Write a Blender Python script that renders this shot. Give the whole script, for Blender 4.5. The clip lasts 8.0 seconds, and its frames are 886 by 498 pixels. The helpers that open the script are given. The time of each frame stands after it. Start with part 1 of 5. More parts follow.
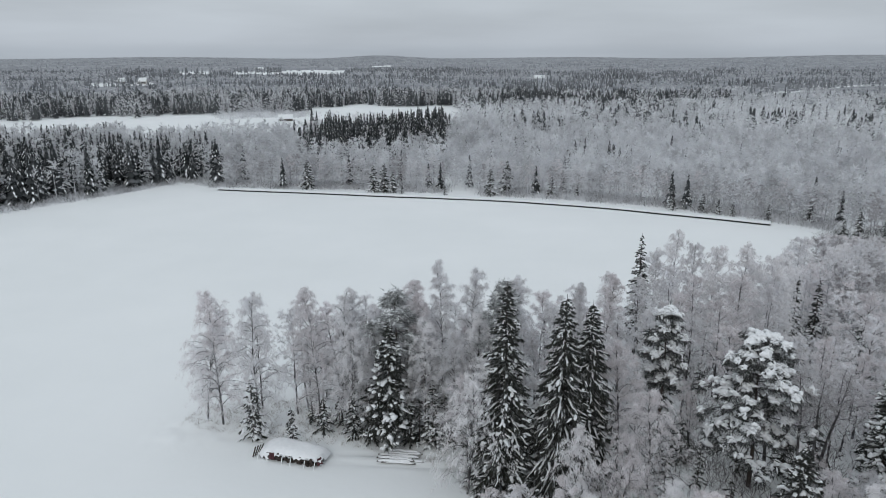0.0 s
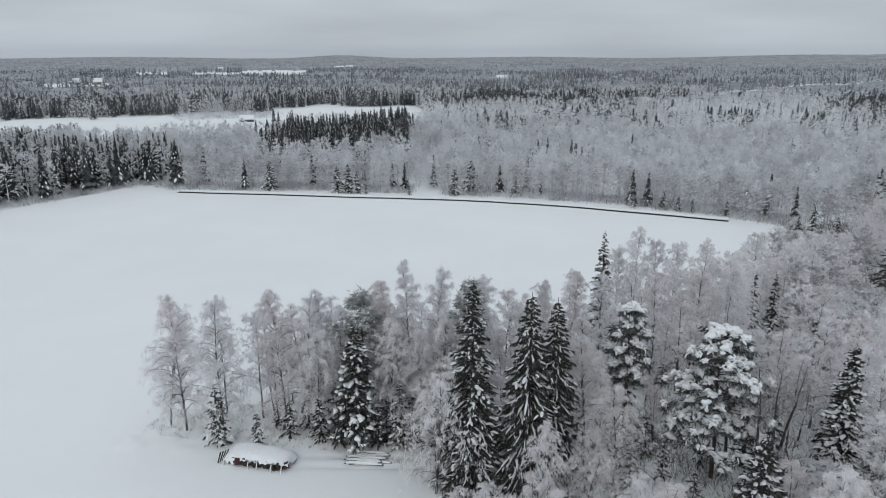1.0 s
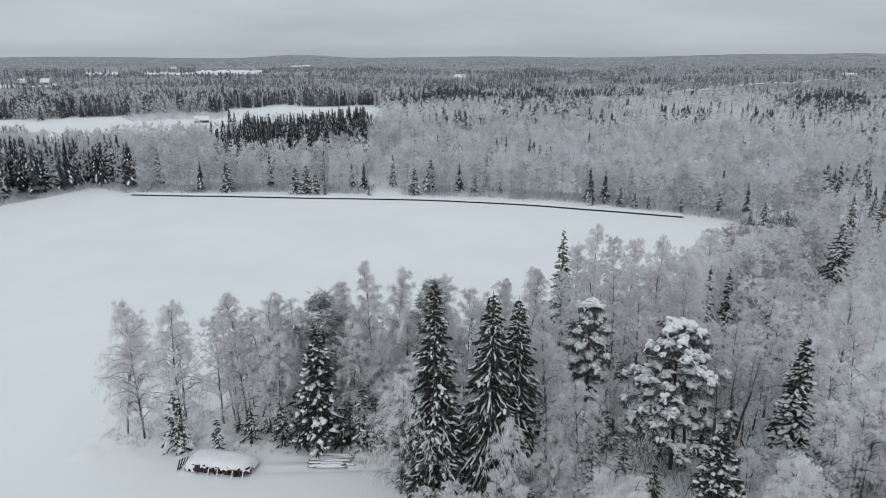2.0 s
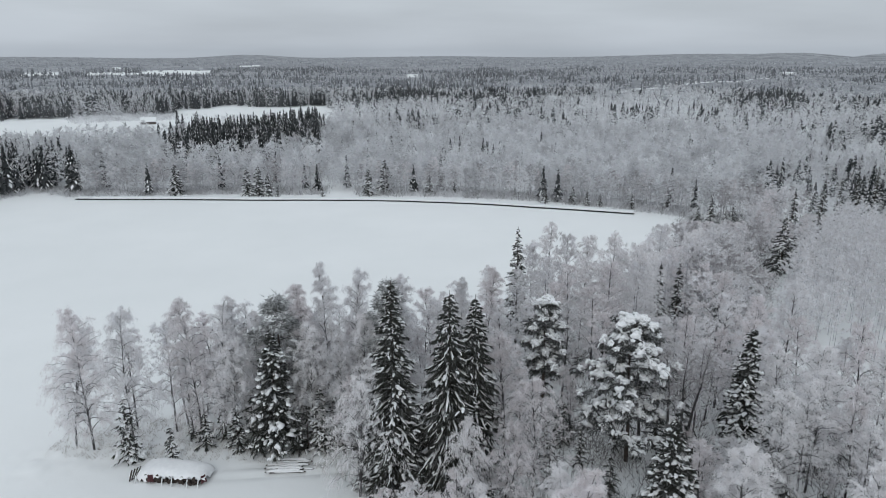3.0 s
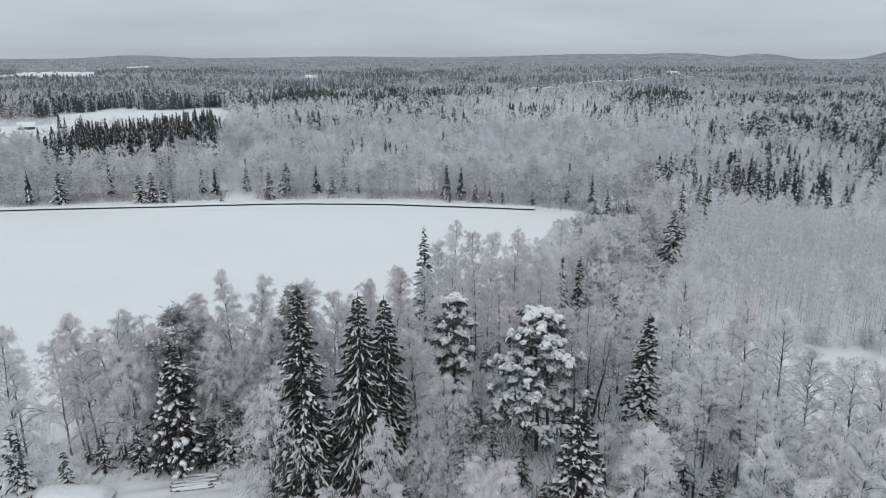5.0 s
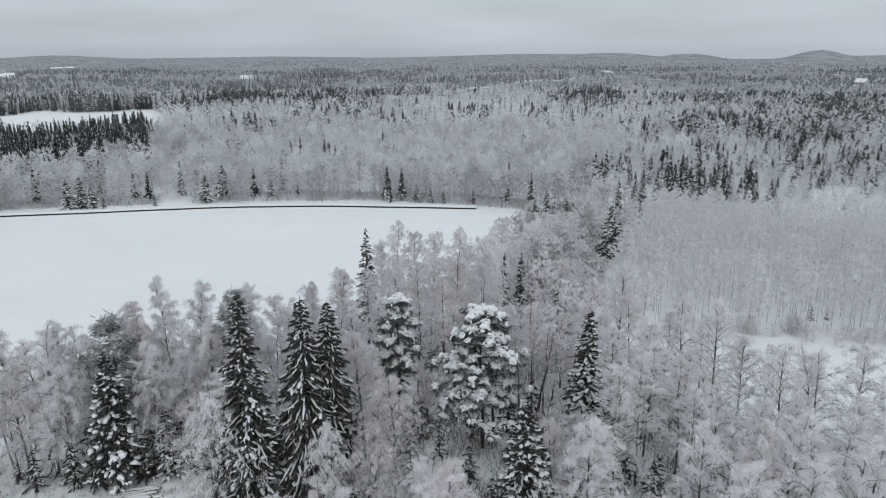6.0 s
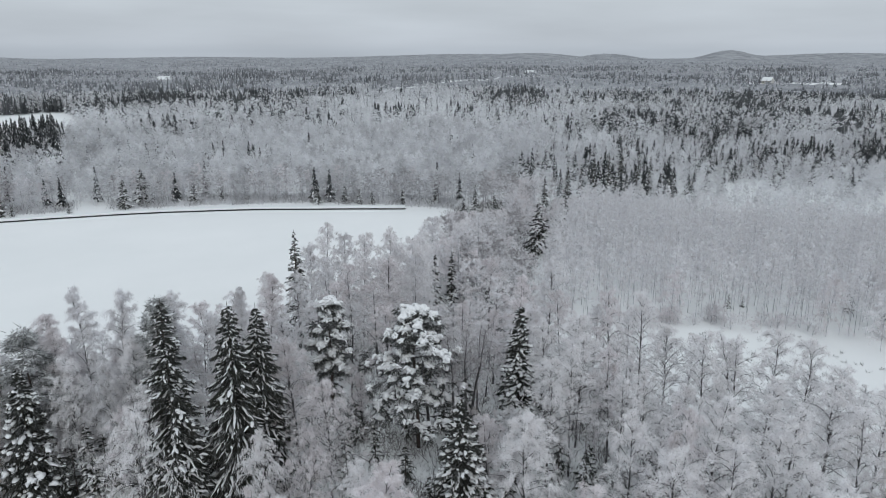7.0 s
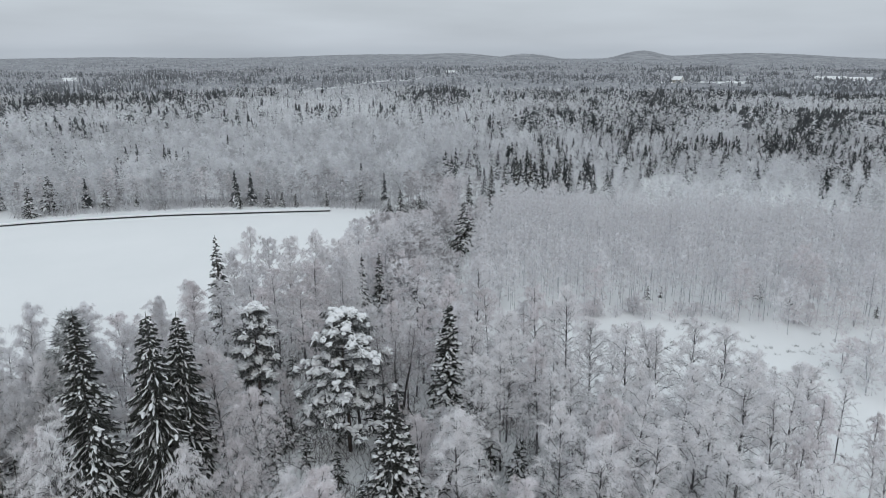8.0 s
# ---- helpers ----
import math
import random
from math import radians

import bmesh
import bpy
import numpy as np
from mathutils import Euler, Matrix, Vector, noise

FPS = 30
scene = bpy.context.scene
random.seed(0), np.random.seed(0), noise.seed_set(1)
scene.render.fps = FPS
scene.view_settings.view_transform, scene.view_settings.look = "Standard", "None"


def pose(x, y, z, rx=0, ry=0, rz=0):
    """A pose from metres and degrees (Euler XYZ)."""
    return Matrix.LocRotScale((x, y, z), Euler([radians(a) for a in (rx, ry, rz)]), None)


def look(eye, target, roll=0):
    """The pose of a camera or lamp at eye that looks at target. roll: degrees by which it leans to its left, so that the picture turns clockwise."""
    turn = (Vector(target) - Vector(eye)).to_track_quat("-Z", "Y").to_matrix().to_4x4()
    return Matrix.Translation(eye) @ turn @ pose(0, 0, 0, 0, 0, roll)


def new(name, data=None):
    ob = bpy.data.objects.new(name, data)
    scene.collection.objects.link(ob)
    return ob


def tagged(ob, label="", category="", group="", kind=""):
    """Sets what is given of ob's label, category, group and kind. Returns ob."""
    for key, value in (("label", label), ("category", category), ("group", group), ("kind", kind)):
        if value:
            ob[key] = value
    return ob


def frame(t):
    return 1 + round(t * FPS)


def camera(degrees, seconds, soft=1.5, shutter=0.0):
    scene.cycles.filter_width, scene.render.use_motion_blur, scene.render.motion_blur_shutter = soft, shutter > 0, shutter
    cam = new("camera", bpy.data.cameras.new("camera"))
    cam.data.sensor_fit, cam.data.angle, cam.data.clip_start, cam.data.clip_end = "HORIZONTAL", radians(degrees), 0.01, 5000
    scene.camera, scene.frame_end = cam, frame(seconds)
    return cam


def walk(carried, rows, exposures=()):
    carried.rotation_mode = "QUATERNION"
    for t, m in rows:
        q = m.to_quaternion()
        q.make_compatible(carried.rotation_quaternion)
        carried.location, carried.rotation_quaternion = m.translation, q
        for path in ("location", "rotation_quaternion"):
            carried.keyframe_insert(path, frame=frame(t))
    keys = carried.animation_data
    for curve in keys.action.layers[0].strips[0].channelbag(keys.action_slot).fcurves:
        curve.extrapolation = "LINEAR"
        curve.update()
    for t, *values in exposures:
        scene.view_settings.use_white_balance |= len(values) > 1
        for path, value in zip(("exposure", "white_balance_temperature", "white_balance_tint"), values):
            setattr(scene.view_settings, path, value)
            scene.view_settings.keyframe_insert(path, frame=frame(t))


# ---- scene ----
# ---- the camera: a drone hovering and panning to the right, 40 m over the field ----
cam = camera(64.5, 8.0, soft=0.95)
PATH = [
    (0.0, 0.0, -15.72),
    (0.5, -1.464, -15.73),
    (1.0, -2.954, -15.735),
    (1.5, -4.536, -15.75),
    (3.0, -10.051, -15.775),
    (3.5, -11.94, -15.77),
    (4.0, -13.825, -15.765),
    (4.5, -15.824, -15.76),
    (6.0, -22.865, -15.755),
    (6.5, -25.681, -15.75),
    (7.0, -28.757, -15.75),
    (7.5, -31.883, -15.74),
    (8.0, -34.963, -15.73),
]
EYE = 40.0
walk(cam, [(t, pose(0, 0, EYE, 90 + p, 0, w)) for t, w, p in PATH], [(0.0, -0.04), (1.5, -0.03), (3.5, 0.03), (8.0, 0.08)])

# ---- light: an overcast winter sky and a weak, wide sun behind the clouds ----
SUN_EL, SUN_AZ = radians(32), radians(200)
world = bpy.data.worlds.new("winter_sky")
scene.world = world
world.use_nodes = True
wn, wl = world.node_tree.nodes, world.node_tree.links
wn.clear()
w_out = wn.new("ShaderNodeOutputWorld")
w_bg = wn.new("ShaderNodeBackground")
w_bg.inputs["Strength"].default_value = 0.1
w_sky = wn.new("ShaderNodeTexSky")
w_sky.sky_type = "NISHITA"
w_sky.sun_disc = False
w_sky.sun_elevation, w_sky.sun_rotation = SUN_EL, SUN_AZ
w_co = wn.new("ShaderNodeTexCoord")
w_sep = wn.new("ShaderNodeSeparateXYZ")
w_grad = wn.new("ShaderNodeValToRGB")
w_map = wn.new("ShaderNodeMapping")
w_map.inputs["Scale"].default_value = (1.6, 1.6, 11.0)
w_noise = wn.new("ShaderNodeTexNoise")
w_noise.inputs["Scale"].default_value = 1.7
w_noise.inputs["Detail"].default_value = 5.0
w_noise.inputs["Roughness"].default_value = 0.5
w_band = wn.new("ShaderNodeMapRange")
w_band.inputs["From Min"].default_value, w_band.inputs["From Max"].default_value = 0.3, 0.7
w_band.inputs["To Min"].default_value, w_band.inputs["To Max"].default_value = 0.89, 1.08
w_mul = wn.new("ShaderNodeVectorMath")
w_mul.operation = "SCALE"
w_gain = wn.new("ShaderNodeVectorMath")
w_gain.operation = "SCALE"
w_gain.inputs["Scale"].default_value = 10.5
w_mix = wn.new("ShaderNodeMixRGB")
w_mix.inputs["Fac"].default_value = 0.985
for k, (p, c) in enumerate([(0.0, (0.40, 0.445, 0.50)), (0.012, (0.45, 0.495, 0.55)), (0.1, (0.52, 0.57, 0.615)), (1.0, (0.61, 0.675, 0.735))]):
    el = w_grad.color_ramp.elements[k] if k < 2 else w_grad.color_ramp.elements.new(p)
    el.position, el.color = p, (*c, 1)
wl.new(w_co.outputs["Generated"], w_sep.inputs[0])
wl.new(w_sep.outputs["Z"], w_grad.inputs["Fac"])
wl.new(w_co.outputs["Generated"], w_map.inputs["Vector"])
wl.new(w_map.outputs[0], w_noise.inputs["Vector"])
wl.new(w_noise.outputs[0], w_band.inputs["Value"])
wl.new(w_grad.outputs["Color"], w_mul.inputs[0])
wl.new(w_band.outputs[0], w_mul.inputs["Scale"])
wl.new(w_mul.outputs[0], w_gain.inputs[0])
wl.new(w_sky.outputs[0], w_mix.inputs[1])
wl.new(w_gain.outputs[0], w_mix.inputs[2])
wl.new(w_mix.outputs[0], w_bg.inputs["Color"])
wl.new(w_bg.outputs[0], w_out.inputs["Surface"])

sun = new("sun", bpy.data.lights.new("sun", "SUN"))
sun.data.energy, sun.data.angle, sun.data.color = 0.5, radians(25), (1.0, 0.97, 0.93)
sun.matrix_world = look((math.sin(SUN_AZ) * math.cos(SUN_EL) * 100, math.cos(SUN_AZ) * math.cos(SUN_EL) * 100, math.sin(SUN_EL) * 100), (0, 0, 0))


# ---- materials ----
def material(name, rough=0.8):
    m = bpy.data.materials.new(name)
    m.use_nodes = True
    b = m.node_tree.nodes["Principled BSDF"]
    b.inputs["Roughness"].default_value = rough
    b.inputs["Specular IOR Level"].default_value = 0.25
    return m, m.node_tree.nodes, m.node_tree.links, b


def ramp_node(nodes, stops):
    r = nodes.new("ShaderNodeValToRGB")
    for k, (p, c) in enumerate(stops):
        e = r.color_ramp.elements[k] if k < 2 else r.color_ramp.elements.new(p)
        e.position, e.color = p, (*c, 1)
    return r


def noise_node(nodes, links, scale, detail=4.0, rough=0.55, stretch=None):
    g = nodes.new("ShaderNodeNewGeometry")
    n = nodes.new("ShaderNodeTexNoise")
    n.inputs["Scale"].default_value, n.inputs["Detail"].default_value, n.inputs["Roughness"].default_value = scale, detail, rough
    if stretch:
        mp = nodes.new("ShaderNodeMapping")
        mp.inputs["Scale"].default_value = stretch
        links.new(g.outputs["Position"], mp.inputs["Vector"])
        links.new(mp.outputs[0], n.inputs["Vector"])
    else:
        links.new(g.outputs["Position"], n.inputs["Vector"])
    return n


def add_bump(nodes, links, b, source, strength, distance):
    bp = nodes.new("ShaderNodeBump")
    bp.inputs["Strength"].default_value, bp.inputs["Distance"].default_value = strength, distance
    links.new(source, bp.inputs["Height"])
    links.new(bp.outputs[0], b.inputs["Normal"])


def two_tone(name, stops, scale, rough=0.85, bump=0.0, bump_scale=None, island=0.0, island_stops=None, per_object=0.0, lucid=0.0):
    """A material whose colour runs over stops by noise; island and per_object vary the brightness piece by piece."""
    m, nodes, links, b = material(name, rough)
    n = noise_node(nodes, links, scale)
    r = ramp_node(nodes, stops)
    links.new(n.outputs[0], r.inputs["Fac"])
    colour = r.outputs["Color"]
    if island_stops:
        g = nodes.new("ShaderNodeNewGeometry")
        r2 = ramp_node(nodes, island_stops)
        links.new(g.outputs["Random Per Island"], r2.inputs["Fac"])
        mx = nodes.new("ShaderNodeMixRGB")
        mx.inputs["Fac"].default_value = island
        links.new(colour, mx.inputs[1])
        links.new(r2.outputs["Color"], mx.inputs[2])
        colour = mx.outputs[0]
    if per_object:
        o = nodes.new("ShaderNodeObjectInfo")
        mr = nodes.new("ShaderNodeMapRange")
        mr.inputs["To Min"].default_value, mr.inputs["To Max"].default_value = 1 - per_object, 1 + per_object
        links.new(o.outputs["Random"], mr.inputs["Value"])
        sc = nodes.new("ShaderNodeVectorMath")
        sc.operation = "SCALE"
        links.new(colour, sc.inputs[0])
        links.new(mr.outputs[0], sc.inputs["Scale"])
        colour = sc.outputs[0]
    links.new(colour, b.inputs["Base Color"])
    if lucid:  # ice crystals let light through
        tr = nodes.new("ShaderNodeBsdfTranslucent")
        both = nodes.new("ShaderNodeMixShader")
        both.inputs["Fac"].default_value = lucid
        links.new(colour, tr.inputs["Color"])
        links.new(b.outputs[0], both.inputs[1])
        links.new(tr.outputs[0], both.inputs[2])
        links.new(both.outputs[0], nodes["Material Output"].inputs["Surface"])
    if bump:
        n2 = noise_node(nodes, links, bump_scale or scale * 6, 5.0, 0.6)
        add_bump(nodes, links, b, n2.outputs[0], bump, 0.1)
    return m


M_SNOW = two_tone("field_snow", [(0.3, (0.85, 0.865, 0.865)), (0.7, (0.90, 0.91, 0.91))], 0.035, 0.7, 0.25, 0.9)
M_BANK = two_tone("bank_snow", [(0.3, (0.82, 0.84, 0.85)), (0.7, (0.88, 0.9, 0.9))], 0.6, 0.7, 0.3, 4.0)
M_LOAD = two_tone("snow_load", [(0.3, (0.84, 0.85, 0.865)), (0.7, (0.92, 0.925, 0.935))], 2.5, 0.7, 0.4, 7.0)
M_FROST = two_tone("frosted_twigs", [(0.36, (0.68, 0.66, 0.66)), (0.5, (0.83, 0.82, 0.835)), (0.64, (0.93, 0.935, 0.955))], 1.3, 0.9, island=0.25,
                   island_stops=[(0.0, (0.50, 0.465, 0.455)), (0.3, (0.83, 0.82, 0.835)), (1.0, (0.93, 0.93, 0.945))], per_object=0.07, lucid=0.44)
M_FROST_ROSE = two_tone("frosted_rusty_twigs", [(0.36, (0.68, 0.645, 0.645)), (0.5, (0.82, 0.79, 0.81)), (0.64, (0.93, 0.915, 0.93))], 1.3, 0.9, island=0.25,
                        island_stops=[(0.0, (0.46, 0.385, 0.365)), (0.3, (0.82, 0.78, 0.785)), (1.0, (0.93, 0.91, 0.92))], per_object=0.07, lucid=0.36)
M_FROST_THIN = two_tone("thinly_frosted_twigs", [(0.36, (0.30, 0.275, 0.275)), (0.5, (0.50, 0.48, 0.49)), (0.66, (0.74, 0.73, 0.75))], 1.3, 0.9, island=0.3,
                        island_stops=[(0.0, (0.2, 0.165, 0.16)), (0.4, (0.5, 0.48, 0.49)), (1.0, (0.8, 0.79, 0.81))], lucid=0.36)
M_FROST_THICK = two_tone("thickly_frosted_twigs", [(0.36, (0.82, 0.80, 0.80)), (0.5, (0.89, 0.875, 0.885)), (0.64, (0.95, 0.95, 0.96))], 1.3, 0.9, island=0.2,
                         island_stops=[(0.0, (0.70, 0.67, 0.675)), (0.3, (0.88, 0.87, 0.89)), (1.0, (0.94, 0.94, 0.955))], lucid=0.36)
M_BARK = two_tone("frosted_bark", [(0.35, (0.05, 0.047, 0.047)), (0.55, (0.12, 0.117, 0.118)), (0.70, (0.45, 0.45, 0.47))], 1.6, 0.9, 0.5, 9.0)
M_PALE_BARK = two_tone("frost_crusted_bark", [(0.3, (0.28, 0.277, 0.285)), (0.6, (0.68, 0.68, 0.71))], 1.6, 0.9, 0.4, 9.0)
M_PINE_BARK = two_tone("pine_bark", [(0.3, (0.045, 0.037, 0.034)), (0.7, (0.11, 0.085, 0.073))], 3.0, 0.9, 0.6, 12.0)
M_NEEDLE = two_tone("spruce_needles", [(0.3, (0.018, 0.02, 0.017)), (0.7, (0.05, 0.052, 0.042))], 0.9, 0.8, island=0.35,
                    island_stops=[(0.0, (0.012, 0.014, 0.012)), (0.62, (0.055, 0.055, 0.047)), (0.8, (0.26, 0.265, 0.27)), (1.0, (0.55, 0.56, 0.58))])
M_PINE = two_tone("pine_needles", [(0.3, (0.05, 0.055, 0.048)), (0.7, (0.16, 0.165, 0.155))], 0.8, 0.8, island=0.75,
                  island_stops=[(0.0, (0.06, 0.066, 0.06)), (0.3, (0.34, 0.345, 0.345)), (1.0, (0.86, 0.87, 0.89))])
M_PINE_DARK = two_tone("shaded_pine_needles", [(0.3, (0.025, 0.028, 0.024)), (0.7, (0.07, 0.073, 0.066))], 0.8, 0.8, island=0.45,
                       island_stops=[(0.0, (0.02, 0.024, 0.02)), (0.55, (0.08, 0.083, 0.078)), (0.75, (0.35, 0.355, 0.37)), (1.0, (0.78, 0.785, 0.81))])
M_BRUSH = two_tone("bare_brushwood", [(0.3, (0.07, 0.063, 0.062)), (0.7, (0.22, 0.21, 0.213))], 0.5, 0.9, island=0.4,
                   island_stops=[(0.0, (0.06, 0.05, 0.048)), (0.6, (0.2, 0.19, 0.19)), (1.0, (0.6, 0.6, 0.62))])
M_WOOD_PALE = two_tone("far_frosted_wood", [(0.34, (0.50, 0.495, 0.505)), (0.5, (0.74, 0.74, 0.755)), (0.66, (0.91, 0.915, 0.93))], 0.15, 0.95, island=0.12,
                       island_stops=[(0.0, (0.30, 0.285, 0.28)), (0.25, (0.76, 0.76, 0.78)), (1.0, (0.93, 0.935, 0.955))], lucid=0.5)
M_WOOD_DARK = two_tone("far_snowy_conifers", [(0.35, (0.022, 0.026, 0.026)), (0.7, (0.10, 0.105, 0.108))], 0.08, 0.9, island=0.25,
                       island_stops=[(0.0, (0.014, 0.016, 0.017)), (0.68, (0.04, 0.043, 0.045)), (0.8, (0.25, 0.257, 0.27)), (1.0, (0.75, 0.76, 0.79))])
# conifers beyond the field: haze painted in as a lighter, greyer base colour
M_STAND_DARK = two_tone("hazed_stand_conifers", [(0.35, (0.05, 0.055, 0.058)), (0.7, (0.16, 0.166, 0.172))], 0.05, 0.9)
# distant woods: aerial haze is painted into the base colours, stronger at the horizon
M_MIDDLE_PALE = two_tone("hazed_distant_frosted_wood", [(0.3, (0.42, 0.425, 0.445)), (0.7, (0.70, 0.705, 0.73))], 0.012, 0.95, lucid=0.5)
M_MIDDLE_DARK = two_tone("hazed_distant_conifers", [(0.3, (0.12, 0.128, 0.137)), (0.7, (0.33, 0.34, 0.36))], 0.015, 0.95)
M_HORIZON_PALE = two_tone("hazed_horizon_frosted_wood", [(0.3, (0.46, 0.47, 0.50)), (0.7, (0.65, 0.66, 0.695))], 0.003, 0.95, lucid=0.5)
M_HORIZON_DARK = two_tone("hazed_horizon_conifers", [(0.3, (0.30, 0.31, 0.33)), (0.7, (0.46, 0.47, 0.495))], 0.004, 0.95)
M_THICKET = two_tone("frosted_thicket", [(0.3, (0.20, 0.205, 0.22)), (0.7, (0.42, 0.43, 0.45))], 0.02, 0.95, 0.8, 0.5)
M_WATER = two_tone("wet_black_peat", [(0.3, (0.008, 0.008, 0.009)), (0.7, (0.02, 0.02, 0.02))], 0.7, 0.95)
M_LOG = two_tone("log_bark", [(0.3, (0.03, 0.025, 0.022)), (0.7, (0.085, 0.068, 0.06))], 4.0, 0.9, 0.5, 20.0)
M_TARP = two_tone("faded_red_tarpaulin", [(0.3, (0.06, 0.022, 0.026)), (0.7, (0.13, 0.055, 0.06))], 2.0, 0.6)
M_BOARD = two_tone("weathered_board", [(0.3, (0.07, 0.06, 0.055)), (0.7, (0.15, 0.13, 0.12))], 0.8, 0.9)
M_PAINT = two_tone("pale_house_paint", [(0.3, (0.42, 0.40, 0.36)), (0.7, (0.55, 0.53, 0.48))], 0.5, 0.8)
M_GLASS = two_tone("dark_window_pane", [(0.3, (0.02, 0.022, 0.025)), (0.7, (0.03, 0.03, 0.035))], 0.5, 0.15)
M_GRASS = two_tone("frosted_dry_grass", [(0.3, (0.34, 0.31, 0.28)), (0.7, (0.62, 0.6, 0.59))], 0.6, 0.95, island=0.5,
                   island_stops=[(0.0, (0.16, 0.13, 0.105)), (0.5, (0.5, 0.48, 0.46)), (1.0, (0.78, 0.77, 0.77))])


# ---- mesh tools ----
class Geo:
    """Vertices and faces gathered as arrays."""

    def __init__(self):
        self.verts, self.faces, self.slots, self.count = [], [], [], 0

    def add(self, verts, faces, slot=0):
        self.verts.append(np.asarray(verts, np.float32).reshape(-1, 3))
        self.faces.append(np.asarray(faces, np.int64) + self.count)
        self.slots.append(slot)
        self.count += len(self.verts[-1])
        return self

    def placed(self, other, scale, turn, place):
        """Adds another Geo, scaled, turned about z and set at a place."""
        v = np.concatenate(other.verts) * np.asarray(scale, np.float32)
        c, s = math.cos(turn), math.sin(turn)
        v = np.stack([v[:, 0] * c - v[:, 1] * s, v[:, 0] * s + v[:, 1] * c, v[:, 2]], 1) + np.asarray(place, np.float32)
        self.verts.append(v)
        self.faces += [f + self.count for f in other.faces]
        self.slots += other.slots
        self.count += len(v)

    def mesh(self, name, *mats, smooth=False):
        me = bpy.data.meshes.new(name)
        v = np.concatenate(self.verts)
        sizes = np.concatenate([np.full(len(f), f.shape[1], np.int32) for f in self.faces])
        loops = np.concatenate([f.ravel() for f in self.faces]).astype(np.int32)
        me.vertices.add(len(v))
        me.vertices.foreach_set("co", v.ravel())
        me.loops.add(len(loops))
        me.loops.foreach_set("vertex_index", loops)
        me.polygons.add(len(sizes))
        me.polygons.foreach_set("loop_start", np.concatenate([[0], np.cumsum(sizes)[:-1]]).astype(np.int32))
        me.polygons.foreach_set("use_smooth", np.full(len(sizes), smooth))
        me.polygons.foreach_set("material_index", np.concatenate([np.full(len(f), s, np.int32) for f, s in zip(self.faces, self.slots)]))
        for m in mats:
            me.materials.append(m)
        me.update(calc_edges=True)
        return me


def unit(v):
    return v / np.maximum(np.linalg.norm(v, axis=-1, keepdims=True), 1e-9)


def spikes(geo, base, tip, width, rng, sides=1, slot=0):
    """Thin tapering twigs from base to tip."""
    n = len(base)
    d = unit(tip - base)
    a = unit(np.cross(d, rng.normal(size=(n, 3))))
    w = np.broadcast_to(np.asarray(width, float), (n,))[:, None] / 2
    if sides == 1:
        v = np.stack([base - a * w, base + a * w, tip], 1)
        geo.add(v, np.arange(3 * n).reshape(n, 3), slot)
    else:
        b = np.cross(d, a)
        ring = [base + w * (a * math.cos(k * 2.0944) + b * math.sin(k * 2.0944)) for k in range(3)]
        v = np.stack(ring + [tip], 1)
        f = np.array([[0, 1, 3], [1, 2, 3], [2, 0, 3]])
        geo.add(v, (np.arange(n)[:, None, None] * 4 + f).reshape(-1, 3))


def tubes(geo, lines, across, up=None, sides=4, slot=0):
    """Rods along polylines (n, k, 3) with half-widths across, and half-heights up where these differ."""
    lines = np.asarray(lines, float)
    n, k, _ = lines.shape
    across = np.broadcast_to(np.asarray(across, float), (n, k))
    up = across if up is None else np.broadcast_to(np.asarray(up, float), (n, k))
    tang = unit(np.gradient(lines, axis=1))
    whole = unit(lines[:, -1] - lines[:, 0])
    ref = np.where(np.abs(whole[:, 2:3]) > 0.9, [[0.0, 1.0, 0.0]], [[0.0, 0.0, 1.0]])[:, None]
    side = unit(np.cross(tang, ref))
    top = np.cross(side, tang)
    ang = np.arange(sides) * 2 * np.pi / sides + np.pi / 2
    v = lines[:, :, None] + side[:, :, None] * (np.cos(ang) * across[..., None])[..., None] + top[:, :, None] * (np.sin(ang) * up[..., None])[..., None]
    i, j, s = np.meshgrid(np.arange(n), np.arange(k - 1), np.arange(sides), indexing="ij")
    at = lambda jj, ss: (i * k + jj) * sides + ss % sides
    f = np.stack([at(j, s), at(j, s + 1), at(j + 1, s + 1), at(j + 1, s)], -1).reshape(-1, 4)
    geo.add(v.reshape(-1, 3), f, slot)


def part(name, mesh, parent, label="", place=None):
    ob = new(name, mesh)
    ob.parent = parent
    if place is not None:
        ob.location = place
    return tagged(ob, label=label)


def along(line, s):
    """Points and tangents at fractions s (n, m) of polylines (n, k, 3)."""
    n, k, _ = line.shape
    q = np.clip(s, 0, 0.9999) * (k - 1)
    i = q.astype(int)
    r = np.arange(n)[:, None]
    a, b = line[r, i], line[r, i + 1]
    return a + (b - a) * (q - i)[..., None], unit(b - a)


# ---- trees ----
def value_noise(x, y, seed=0):
    """Smooth noise from 0 to 1 on a unit grid."""
    x, y = np.asarray(x, float), np.asarray(y, float)
    xi, yi = np.floor(x).astype(np.int64), np.floor(y).astype(np.int64)
    fx, fy = x - xi, y - yi
    fx, fy = fx * fx * (3 - 2 * fx), fy * fy * (3 - 2 * fy)

    def corner(a, b):
        q = (a * 374761393 + b * 668265263 + seed * 974711) & 0x7FFFFFFF
        q = ((q ^ (q >> 13)) * 1274126177) & 0x7FFFFFFF
        return ((q ^ (q >> 16)) & 0xFFFF) / 65535.0

    return (corner(xi, yi) * (1 - fx) + corner(xi + 1, yi) * fx) * (1 - fy) + (corner(xi, yi + 1) * (1 - fx) + corner(xi + 1, yi + 1) * fx) * fy


